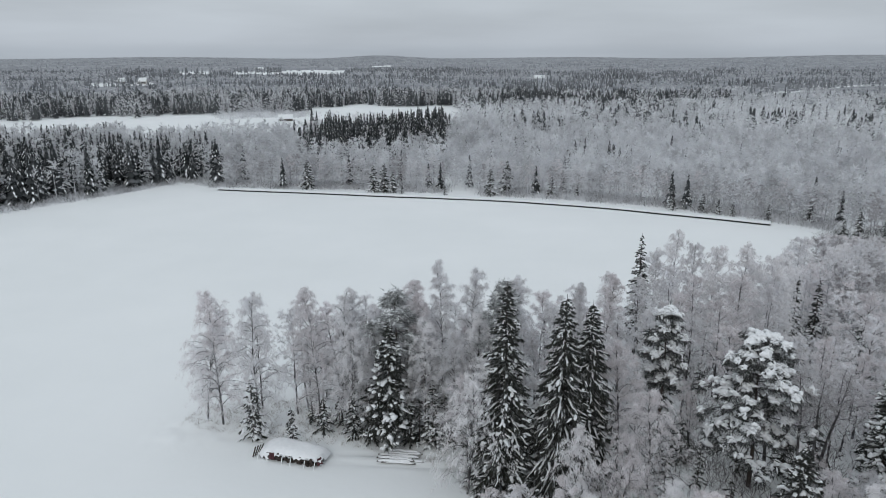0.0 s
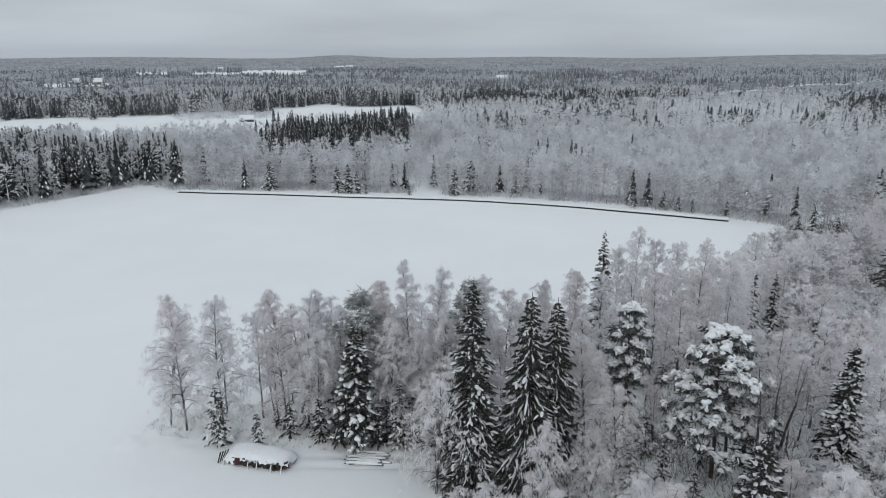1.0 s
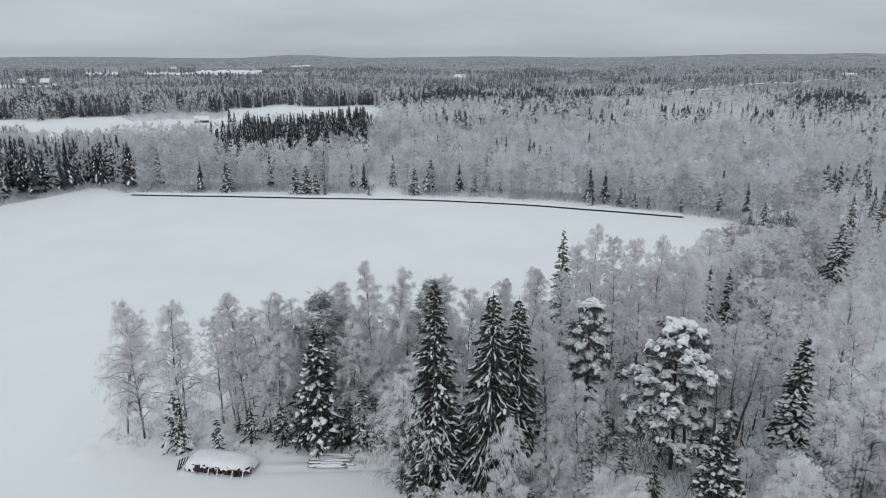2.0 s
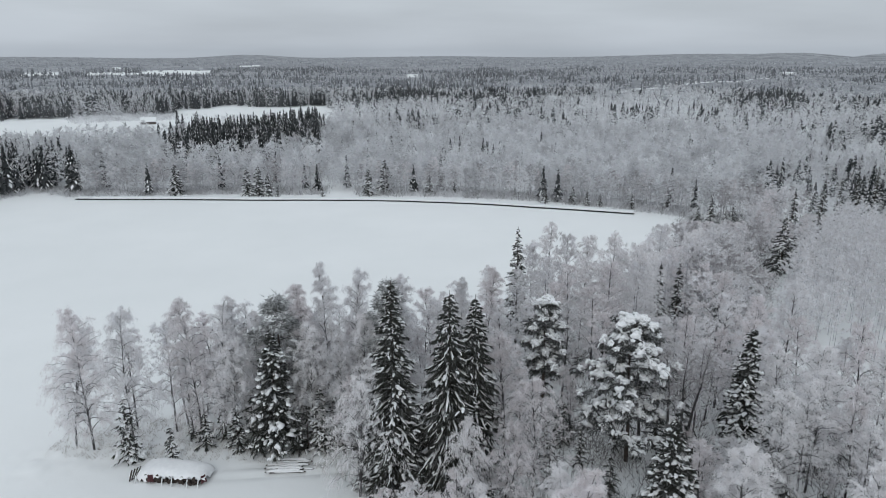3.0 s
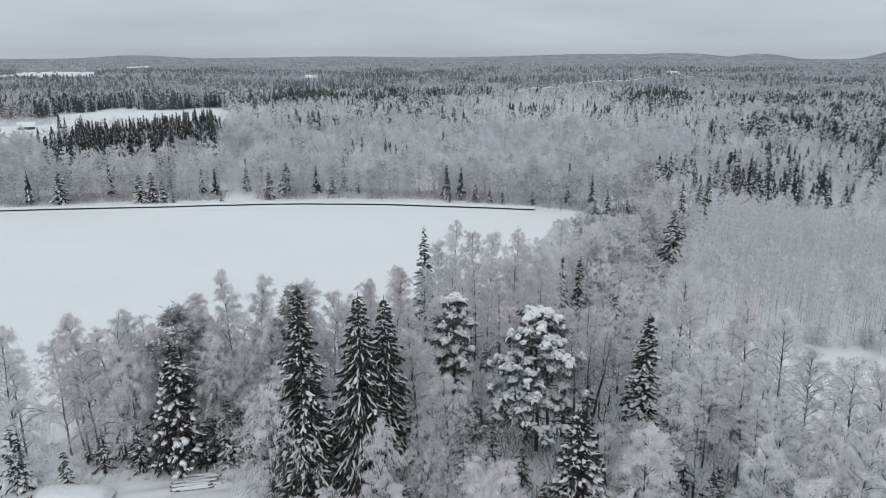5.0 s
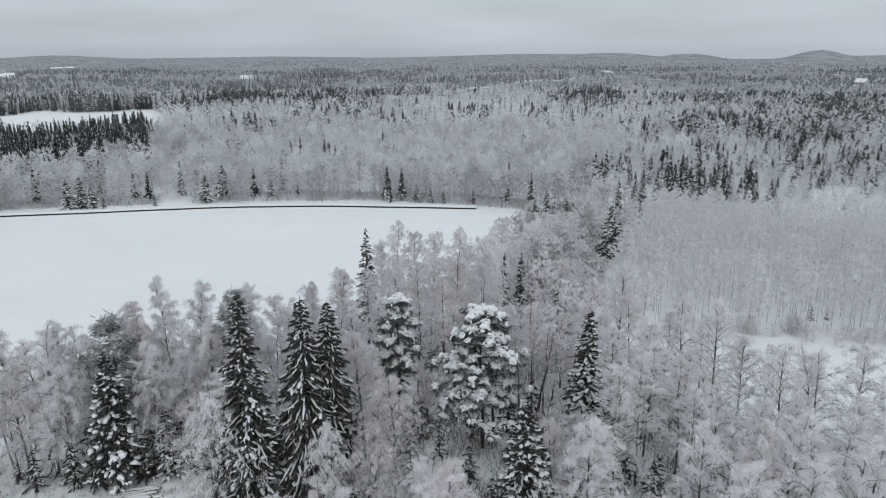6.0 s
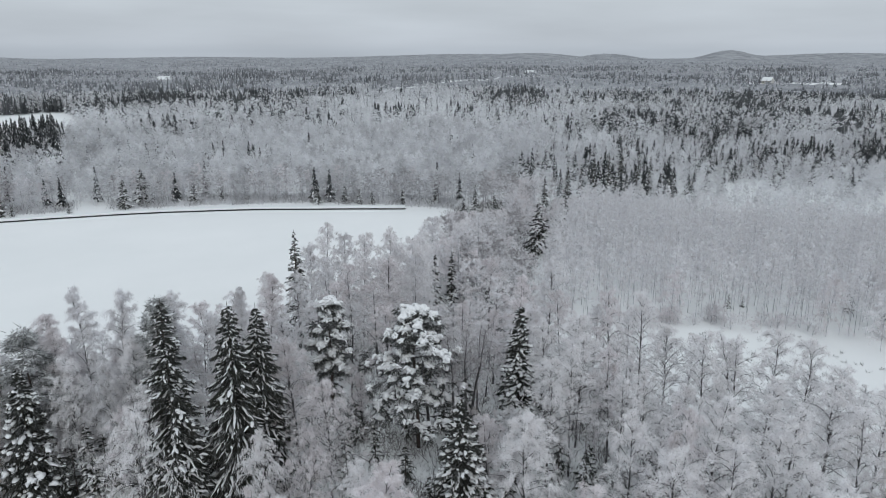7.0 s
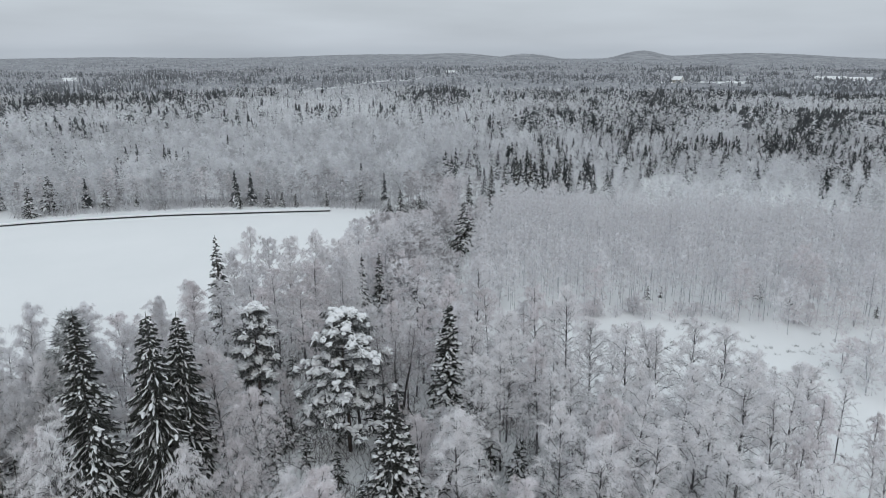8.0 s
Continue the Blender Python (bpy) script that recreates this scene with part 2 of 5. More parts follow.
def birch(seed, h=16.0, r=3.0, limbs=34, subs=6, twigs=10, thin=0.04, sides=1, droop=0.55, low=0.25, stems=1, trunk_r=0.0085):
    """A leafless tree under hoar frost: dark stem and limbs, and a crown of fine pale twigs."""
    rng = np.random.default_rng(seed)
    wood, crown = Geo(), Geo()
    per = max(4, limbs // stems)
    for st in range(stems):
        k = 9 if limbs > 20 else 5
        u = np.linspace(0, 1, k)
        hh = h * (1 if st == 0 else rng.uniform(0.75, 0.97))
        lean = rng.normal(0, 0.025 if stems == 1 else 0.09, 2) * h
        wob = np.cumsum(rng.normal(0, 0.008 * h, (k, 2)), 0) * u[:, None]
        stem = np.stack([lean[0] * u**1.3 + wob[:, 0], lean[1] * u**1.3 + wob[:, 1], hh * u - 0.25 * (u == 0)], 1)[None]
        tubes(wood, stem, hh * trunk_r * (1 - 0.93 * u) + 0.012, sides=6 if limbs > 20 else 4)
        lu = low + (0.97 - low) * ((np.arange(per) + rng.uniform(0, 1, per)) / per) ** 0.95
        start, _ = along(stem, lu[None])
        start = start[0]
        az = np.arange(per) * 2.4 + rng.uniform(0, 1.2, per)
        prof = np.where(lu < 0.38, 0.72 + 0.28 * (lu - low) / max(0.38 - low, 0.05), np.clip((1.02 - lu) / 0.64, 0.02, 1) ** 0.62)
        L = r * prof * rng.uniform(0.6, 1.2, per) * 1.35
        kk = 6 if limbs > 36 else 4
        e0, e1 = rng.uniform(0.5, 0.95, per) + 0.4 * lu, rng.uniform(-0.1, 0.6, per) - droop * 0.7 + 1.1 * (lu - 0.4)
        el = e0[:, None] + (e1 - e0)[:, None] * np.linspace(0, 1, kk - 1) ** 1.3
        azs = az[:, None] + np.cumsum(rng.normal(0, 0.18, (per, kk - 1)), 1)
        step = (L / (kk - 1))[:, None]
        d = np.stack([np.cos(azs) * np.cos(el), np.sin(azs) * np.cos(el), np.sin(el)], -1) * step[..., None]
        limb = np.concatenate([start[:, None], start[:, None] + np.cumsum(d, 1)], 1)
        if limbs < 20:
            spikes(crown, limb[:, 0], limb[:, -1], hh * 0.006, rng, slot=1)
        else:
            tubes(crown, limb, (hh * 0.0030 * (1.15 - 0.5 * lu))[:, None] * np.linspace(1, 0.22, kk), sides=3, slot=1)
        # side branches crowd towards the limbs' ends, and each ends in a plume of hanging twigs
        s = 1 - 0.88 * rng.uniform(0, 1, (per, subs)) ** 1.25
        p, tg = along(limb, s)
        p, tg = p.reshape(-1, 3), tg.reshape(-1, 3)
        sd = unit(tg * 0.8 + rng.normal(0, 0.5, p.shape) + [0, 0, 0.25])
        sl = (np.repeat(L, subs) * rng.uniform(0.2, 0.5, len(p)))[:, None] + 0.25
        sub = np.stack([p, p + sd * sl * 0.55, p + sd * sl + [0, 0, -1] * sl * droop * 0.6], 1)
        spikes(crown, sub[:, 0], sub[:, 1] + (sub[:, 2] - sub[:, 1]) * 0.4, thin * 1.2, rng, slot=1 if thin < 0.045 else 0)
        s2 = 1 - 0.8 * rng.uniform(0, 1, (len(sub), twigs)) ** 1.4
        q, tg2 = along(sub, s2)
        q, tg2 = q.reshape(-1, 3), tg2.reshape(-1, 3)
        q = q + rng.normal(0, 0.045 + 0.004 * h, q.shape)
        td = unit(tg2 * 0.6 + rng.normal(0, 0.38, q.shape) + [0, 0, -droop])
        tl = rng.uniform(0.35, 1.0, (len(q), 1)) * (0.24 + 0.022 * h)
        spikes(crown, q - td * tl * 0.3, q + td * tl * 0.7, thin * rng.uniform(0.7, 1.4, len(q)), rng, sides)
        # the leader's own twigs
        at = rng.uniform(0.72, 1.0, (1, per * subs // 2 + 8))
        tip, _ = along(stem, at)
        tip = tip[0]
        td = unit(rng.normal(0, 0.5, tip.shape) + [0, 0, 0.7])
        spikes(crown, tip, tip + td * rng.uniform(0.3, 0.9, (len(tip), 1)) * 0.06 * h * (1.25 - at.T), thin, rng, sides)
    high = h / max(v[:, 2].max() for v in crown.verts)
    for v in wood.verts + crown.verts:
        v[:, 2] *= high
    return wood, crown


def spruce(seed, h=18.0, r=2.6, gap=0.42, boughs=6, sprays=16, snow=0.6, load=0.16, droop=0.5, low=0.06, thin=0.16, power=0.75, reach=1.0, lumps=3.0, ridges=0.0):
    """A conifer of drooping boughs in whorls, dark needles below and snow lying on top."""
    rng = np.random.default_rng(seed)
    wood, needles, white = Geo(), Geo(), Geo()
    u = np.linspace(0, 1, 6)
    tubes(wood, np.stack([0 * u, 0 * u, h * u - 0.25 * (u == 0)], 1)[None], h * 0.011 * (1 - 0.96 * u) + 0.01, sides=7)
    rows = max(6, int(h * (1 - low) / gap))
    lev = np.repeat(low + (0.985 - low) * (np.arange(rows) / rows) ** 0.97, boughs)
    n = len(lev)
    lev = np.clip(lev + rng.normal(0, 0.35 * gap / h, n), low, 0.985)
    az = np.arange(n) * (2 * np.pi / boughs) + np.repeat(rng.uniform(0, 6.3, rows), boughs) + rng.normal(0, 0.25, n)
    shape = np.clip((1 - lev) ** power, 0.03, 1) * np.clip((lev - low) / 0.10 + 0.65, 0, 1)
    L = r * shape * rng.uniform(0.68, 1.18, n)
    el0 = 0.35 * (lev - 0.35) - 0.1 * droop
    el1 = -droop * (1.15 - 0.7 * lev) + rng.normal(0, 0.12, n)
    k = 5
    el = el0[:, None] + (el1 - el0)[:, None] * np.array([0.1, 0.6, 1.0, 0.65])
    d = np.stack([np.cos(az)[:, None] * np.cos(el), np.sin(az)[:, None] * np.cos(el), np.sin(el)], -1) * (L / (k - 1))[:, None, None]
    start = np.stack([0 * lev, 0 * lev, lev * h], 1)
    line = np.concatenate([start[:, None], start[:, None] + np.cumsum(d, 1)], 1)
    tubes(needles, line, (0.02 + 0.018 * L)[:, None] * np.array([0.8, 1, 1, 0.8, 0.2]), sides=3)
    s = rng.uniform(0.12, 1.0, (n, sprays))
    p, tg = along(line, s)
    p, tg = p.reshape(-1, 3), tg.reshape(-1, 3)
    flat = unit(np.cross(tg, [0, 0, 1.0]))
    sign = np.where(rng.uniform(size=(len(p), 1)) < 0.5, -1, 1)
    LL = np.repeat(L, sprays)[:, None]
    dd = unit(tg * 0.75 + flat * sign * rng.uniform(0.2, 0.9, (len(p), 1)) + [0, 0, -1] * rng.uniform(0.05, 0.95, (len(p), 1)) * (0.35 + droop))
    ln = (0.16 + 0.26 * LL * (1.15 - s.reshape(-1, 1) * 0.6)) * rng.uniform(0.7, 1.25, (len(p), 1))
    spikes(needles, p - dd * 0.05, p + dd * ln, thin * rng.uniform(0.8, 1.5, len(p)) * (0.5 + 0.5 * np.minimum(LL[:, 0], 1.5)), rng)
    # lumps of snow, broken and uneven, lying on the outer boughs
    patch = value_noise(az * 1.3 + 40, lev * h / 1.6, seed)
    m = int(n * snow * lumps)
    pick = rng.choice(n, m, p=(0.15 + patch**1.5) * (0.3 + L) / ((0.15 + patch**1.5) * (0.3 + L)).sum())
    st, tg3 = along(line[pick], (1 - rng.uniform(0, 0.85, (m, 1)) ** 1.6))
    st, tg3, L2 = st[:, 0], tg3[:, 0], L[pick]
    sway = rng.normal(0, 0.85, (m, 1))
    out = unit(tg3 + unit(np.cross(tg3, [0, 0, 1.0])) * sway + [0, 0, -0.12])
    out = unit(out * [1, 1, 0.3])
    st = st + unit(np.cross(tg3, [0, 0, 1.0])) * sway * 0.16 * L2[:, None]
    ln3 = reach * (0.12 + 0.26 * np.minimum(L2, 2.6)) * rng.uniform(0.2, 1.8, m)
    q = np.array([-0.6, -0.36, 0.0, 0.36, 0.6])
    pts = st[:, None] + out[:, None] * (ln3[:, None] * q)[..., None] + rng.normal(0, 0.03, (m, 5, 3))
    pts[..., 2] -= (ln3[:, None] * np.clip(q, 0, 1) ** 2) * 0.35
    wid = (load * (0.3 + 0.4 * np.minimum(L2, 2.0)) * rng.uniform(0.3, 1.5, m))[:, None] * np.array([0.4, 0.9, 1.0, 0.85, 0.3]) * rng.uniform(0.5, 1.3, (m, 5))
    pts[..., 2] += wid * 0.4 + 0.03
    tubes(white, pts, wid, wid * rng.uniform(0.5, 0.8, (m, 1)), sides=5)
    # long ridges of snow that follow the boughs' backs
    m = int(n * ridges)
    if m:
        pick = rng.choice(n, m, replace=False, p=(0.1 + L) / (0.1 + L).sum())
        a, b = rng.uniform(0.08, 0.5, (m, 1)), rng.uniform(0.75, 1.0, (m, 1))
        pts, _ = along(line[pick], a + (b - a) * np.linspace(0, 1, 6))
        pts = pts + rng.normal(0, 0.04, pts.shape) + [0, 0, 0.05]
        wid = load * 0.85 * (0.45 + 0.3 * np.minimum(L[pick], 2.2))[:, None] * np.array([0.4, 0.8, 1.0, 1.0, 0.8, 0.3]) * rng.uniform(0.5, 1.4, (m, 6))
        tubes(white, pts, wid, wid * 0.7, sides=5)
    return wood, needles, white


def pine(seed, h=16.0, r=3.2, boughs=30, snow=0.8, load=0.34, bare=0.42, tuft=38, round_top=0.62, pads=5):
    """A pine with a bare stem and uneven layers of boughs, each with flat pads of needle tufts and paws of snow drooping over them."""
    rng = np.random.default_rng(seed)
    wood, needles, white = Geo(), Geo(), Geo()
    u = np.linspace(0, 1, 7)
    wob = np.cumsum(rng.normal(0, 0.006 * h, (7, 2)), 0)
    stem = np.stack([wob[:, 0], wob[:, 1], h * 0.9 * u - 0.25 * (u == 0)], 1)[None]
    tubes(wood, stem, h * 0.013 * (1 - 0.85 * u), sides=7)
    lu = bare + (1.04 - bare) * ((np.arange(boughs) + rng.uniform(0, 1, boughs)) / boughs) ** 0.9
    t = (lu - bare) / (1 - bare)
    prof = np.where(t < 0.25, 0.7 + 1.2 * t, np.sqrt(np.clip(1 - ((t - 0.25) / 0.8) ** 2, 0.02, 1)) ** (1.3 - round_top))
    az = np.arange(boughs) * 2.399 + rng.normal(0, 0.35, boughs)
    L = r * prof * rng.uniform(0.4, 1.12, boughs)
    p0, _ = along(stem, np.clip(lu - 0.02, 0, 0.999)[None])
    rise = rng.uniform(0.05, 0.4, boughs) * (0.4 + t)
    k = 5
    q = np.linspace(0, 1, k)
    bend = az[:, None] + rng.normal(0, 0.22, (boughs, 1)) * q
    line = p0[0][:, None] + np.stack([np.cos(bend) * L[:, None] * q, np.sin(bend) * L[:, None] * q, L[:, None] * (rise[:, None] * q - 0.32 * q**2.5)], -1)
    tubes(needles, line, 0.0035 * h * np.linspace(1, 0.3, k), sides=4, slot=1)
    # pads: tuft centres along the outer part of each bough, to both sides of it
    s = 1 - 0.62 * rng.uniform(0, 1, (boughs, pads)) ** 1.2
    s[:, 0] = 1.0
    c, tg = along(line, s)
    side = unit(np.cross(tg, [0, 0, 1.0]))
    c = c + side * rng.normal(0, 0.2, (boughs, pads, 1)) * L[:, None, None] * (1.25 - s[..., None])
    c, out = c.reshape(-1, 3), tg.reshape(-1, 3)
    n = len(c)
    cc, oo = np.repeat(c, tuft, 0), np.repeat(out, tuft, 0)
    dirs = unit(rng.normal(size=cc.shape) * [1, 1, 0.55] + oo * 0.4 + [0, 0, -0.75 * (snow > 0.5)])
    base = cc + dirs * rng.uniform(0, 0.3, (len(cc), 1)) + rng.normal(0, 0.2, cc.shape) * [1, 1, 0.6] - [0, 0, 0.2 * (snow > 0.5)]
    spikes(needles, base, base + dirs * rng.uniform(0.3, 0.65, (len(cc), 1)), 0.085 * rng.uniform(0.6, 1.3, len(cc)), rng)
    patch = value_noise(c[:, 0] / 1.1 + 30, c[:, 1] / 1.1 + c[:, 2] / 1.3, seed)
    has = rng.uniform(size=n) < snow * np.clip(0.12 + 1.6 * patch, 0, 1)
    e2, a2 = c[has], np.arctan2(out[has][:, 1], out[has][:, 0])
    m = len(e2)
    heap = rng.uniform(0.6, 1.35, m)[:, None]
    for finger in range(6):
        cushion = finger < 3
        turn = a2 + rng.normal(0, 1.6 if cushion else 1.1, m)
        ln = rng.uniform(0.22, 0.5, m) if cushion else rng.uniform(0.2, 0.6, m) * (0.6 + load)
        q = np.linspace(-0.8 if cushion else -0.2, 1, 5)
        fall = rng.uniform(0.1, 0.5, m)[:, None] if cushion else rng.uniform(0.3, 1.0, m)[:, None]
        pts = e2[:, None] + np.stack([np.cos(turn)[:, None] * ln[:, None] * q, np.sin(turn)[:, None] * ln[:, None] * q, 0.2 - fall * ln[:, None] * np.clip(q, 0, 1) ** 1.7], -1)
        pts += rng.normal(0, 0.17 if cushion else 0.14, (m, 1, 3)) + rng.normal(0, 0.03, (m, 5, 3))
        w = (load * (rng.uniform(0.55, 1.1, m) if cushion else rng.uniform(0.3, 0.75, m)))[:, None] * np.array([0.35, 0.9, 1.0, 0.8, 0.35]) * rng.uniform(0.6, 1.3, (m, 5)) * heap
        tubes(white, pts, w, w * 0.62, sides=5)
    return wood, needles, white


# ---- the lie of the land ----
def polar(az, d):
    return d * np.sin(np.radians(az)), d * np.cos(np.radians(az))


HILLS = [(50.2, 3700, 44, 130, 420), (41.5, 2700, 26, 140, 420), (36, 3600, 30, 260, 500), (58, 4300, 34, 500, 500), (-5, 4500, 20, 260, 500),
         (30, 4300, 26, 600, 500), (46, 1700, 7, 500, 420), (-22, 4600, 12, 600, 400), (10, 4700, 10, 700, 400), (34, 950, 4, 180, 260)]


def land(x, y):
    """Ground height: a level field, low rises far away."""
    x, y = np.asarray(x, float), np.asarray(y, float)
    d = np.hypot(x, y)
    az = np.degrees(np.arctan2(x, y))
    z = 0.10 * (value_noise(x / 14, y / 9, 3) - 0.5) + 0.05 * (value_noise(x / 3.1, y / 2.2, 4) - 0.5)
    far = np.clip((d - 700) / 1800, 0, 1)
    z = z - 16.0 * np.clip((d - 1500) / 3400, 0, 1) ** 1.2
    z = z + far * 5.0 * (value_noise(x / 420, y / 420, 5) - 0.35)
    for a, dist, high, wide, deep in HILLS:
        z = z + high * np.exp(-(((az - a) * math.pi / 180 * dist / wide) ** 2) - ((d - dist) / deep) ** 2) * (np.abs(az - a) < 90)
    # two wheel ruts along the grove's front, and a hump of snow at its foot
    for off in (-0.9, 0.9):
        path_y = 63.3 + off - 0.0038 * (x + 14) ** 2 * np.sign(x + 14) * (x > -14) - 0.25 * np.clip(x - 2, 0, 20)
        z = z - 0.28 * np.exp(-((y - path_y) / 0.33) ** 2) * np.clip((x + 13) / 6, 0, 1) * (d < 90)
    rough = np.clip(1 - np.abs(y - 0.06 * x - 70.5) / 5, 0, 1) * (x > -32) * (x < 12)
    return z + rough * 0.45 * value_noise(x / 1.1, y / 1.1, 8)


def lines(fine_a, fine_b, fine, end_a, end_b):
    """Grid lines, fine between two values and ever coarser out to the ends."""
    out = list(np.arange(fine_a, fine_b + 1e-6, fine))
    step, v = fine, fine_b
    while v < end_b:
        step *= 1.12
        v += step
        out.append(min(v, end_b))
    step, v, left = fine, fine_a, []
    while v > end_a:
        step *= 1.12
        v -= step
        left.append(max(v, end_a))
    return np.array(left[::-1] + out)


gx, gy = lines(-30, 12, 0.42, -5000, 5000), lines(54, 76, 0.42, -5000, 5000)
GX, GY = np.meshgrid(gx, gy)
ground_geo = Geo()
gi, gj = np.meshgrid(np.arange(len(gy) - 1), np.arange(len(gx) - 1), indexing="ij")
gw = len(gx)
sunk = 14 * np.clip((np.hypot(GX, GY) - 2400) / 800, 0, 1)  # stays below the far thickets
ground_geo.add(np.stack([GX, GY, land(GX, GY) - sunk], -1), np.stack([gi * gw + gj, gi * gw + gj + 1, (gi + 1) * gw + gj + 1, (gi + 1) * gw + gj], -1).reshape(-1, 4))
ground = tagged(new("ground", ground_geo.mesh("ground", M_SNOW, smooth=True)), "smooth snow-covered field and land running to the horizon", "ground", kind="structure")

# the drainage ditch along the field's far edge, with its snowy banks
ditch_pts = np.array([(-67.4, 207.3), (-42, 202.4), (-13.5, 196.6), (3, 193.6), (18.1, 190.2), (33, 185.3), (46.7, 179.4), (62, 171.6), (78.3, 163.2)])
tt = np.linspace(0, len(ditch_pts) - 1, 120)
dx, dy = np.interp(tt, np.arange(9), ditch_pts[:, 0]), np.interp(tt, np.arange(9), ditch_pts[:, 1])
ker = np.ones(15) / 15
dx = np.convolve(np.pad(dx, 7, "reflect", reflect_type="odd"), ker, "valid")
dy = np.convolve(np.pad(dy, 7, "reflect", reflect_type="odd"), ker, "valid")
nrm = unit(np.stack([-np.gradient(dy), np.gradient(dx), 0 * dx], 1))
if nrm[0, 1] < 0:
    nrm = -nrm
mid = np.stack([dx, dy, land(dx, dy)], 1)
wob = (value_noise(tt * 2.3, tt * 0 + 1, 6) - 0.5)[:, None]


def ribbon(name, offs, heights, mat, label, category, wobble):
    g = Geo()
    k = len(offs)
    v = np.stack([mid + nrm * (o + wob * wobble * (0.4 + 0.6 * (i % 2))) + [0, 0, z] for i, (o, z) in enumerate(zip(offs, heights))], 1)
    a, b = np.meshgrid(np.arange(len(mid) - 1), np.arange(k - 1), indexing="ij")
    g.add(v, np.stack([a * k + b, a * k + b + 1, (a + 1) * k + b + 1, (a + 1) * k + b], -1).reshape(-1, 4))
    return tagged(new(name, g.mesh(name, mat, smooth=True)), label, category, kind="structure")


ribbon("water", (-0.75, 0.6), (0.1, 0.1), M_WATER, "dark open water in a narrow straight drainage ditch", "water", 0.25)
ribbon("trim_bank", (0.55, 0.62, 0.9, 1.6, 2.6, 4.2, 5.2), (-0.1, 0.34, 0.48, 0.5, 0.42, 0.2, -0.2), M_BANK, "snowy raised far bank of the drainage ditch", "bank", 0.3)
ribbon("trim_near_bank", (-3.0, -2.2, -1.3, -0.9), (-0.15, 0.08, 0.12, 0.04), M_BANK, "low snowy near bank of the drainage ditch", "bank", 0.2)


# ---- where woods stand ----
def inside(poly, x, y):
    x, y = np.asarray(x, float), np.asarray(y, float)
    hit = np.zeros(x.shape, bool)
    for (ax, ay), (bx, by) in zip(poly, poly[1:] + poly[:1]):
        cross = (ay > y) != (by > y)
        hit ^= cross & (x < (bx - ax) * (y - ay) / (by - ay + 1e-12) + ax)
    return hit


BELT = [(-27, 70), (-20, 69), (-8, 67), (1, 62), (4, 52), (8, 38), (20, 27), (40, 16), (58, 22), (60, 40), (56, 56), (57, 78), (70, 96), (88, 118), (108, 134), (116, 142),
        (104, 158), (87, 157), (75, 134), (63, 113), (51, 95), (44, 89), (36, 92), (27, 89), (17, 83), (4, 79), (-8, 77), (-20, 76)]
OPEN_BIRCH = [(50, 56), (56, 18), (76, 8), (71, 27), (63, 41), (57, 58)]
YOUNG = [(59, 78), (69, 76), (87, 66.5), (95, 56), (108, 46), (118, 30), (165, 40), (152, 70), (130, 100), (113, 130), (104, 128), (88, 112), (72, 94)]
CLEARINGS = [(-45, -24.0, 328, 492), (-24.0, -10.6, 298, 496), (-10.6, 1.0, 350, 545), (-16.0, -7.5, 1180, 1480), (-20.5, -17.5, 1220, 1420), (-26.2, -21.7, 860, 1000), (-36, -31.2, 640, 780),
             (51.4, 57.6, 880, 990), (62, 66, 1050, 1250), (2.0, 3.6, 188, 207), (0.4, 2.0, 190, 200)]


def field_edge(az):
    return np.interp(az, [-60, -33, -25.5, -20.3, -17.5, -14, 2.2, 18.9, 28.2, 31, 36, 40, 44, 60, 80], [205, 212, 225, 238, 222, 217, 201, 192, 184, 180, 176, 172, 170, 166, 162])


def cleared(az, d):
    w = (value_noise(az / 1.7, d / 60, 11) - 0.5)
    out = d < field_edge(az)
    for a, b, near, far in CLEARINGS:
        out |= (az > a + w) & (az < b + w) & (d > near) & (d < far * (1 + 0.08 * w))
    return out


def on_slope(az, d):
    """A snowy slope grown over with low brush, running back to the right."""
    slope = 690 + (az - 23) * 27 + 90 * (value_noise(az / 1.7, d / 60, 11) - 0.5)
    return (az > 22.9) & (az < 37.5) & (d < slope) & (d > 0.77 * slope)


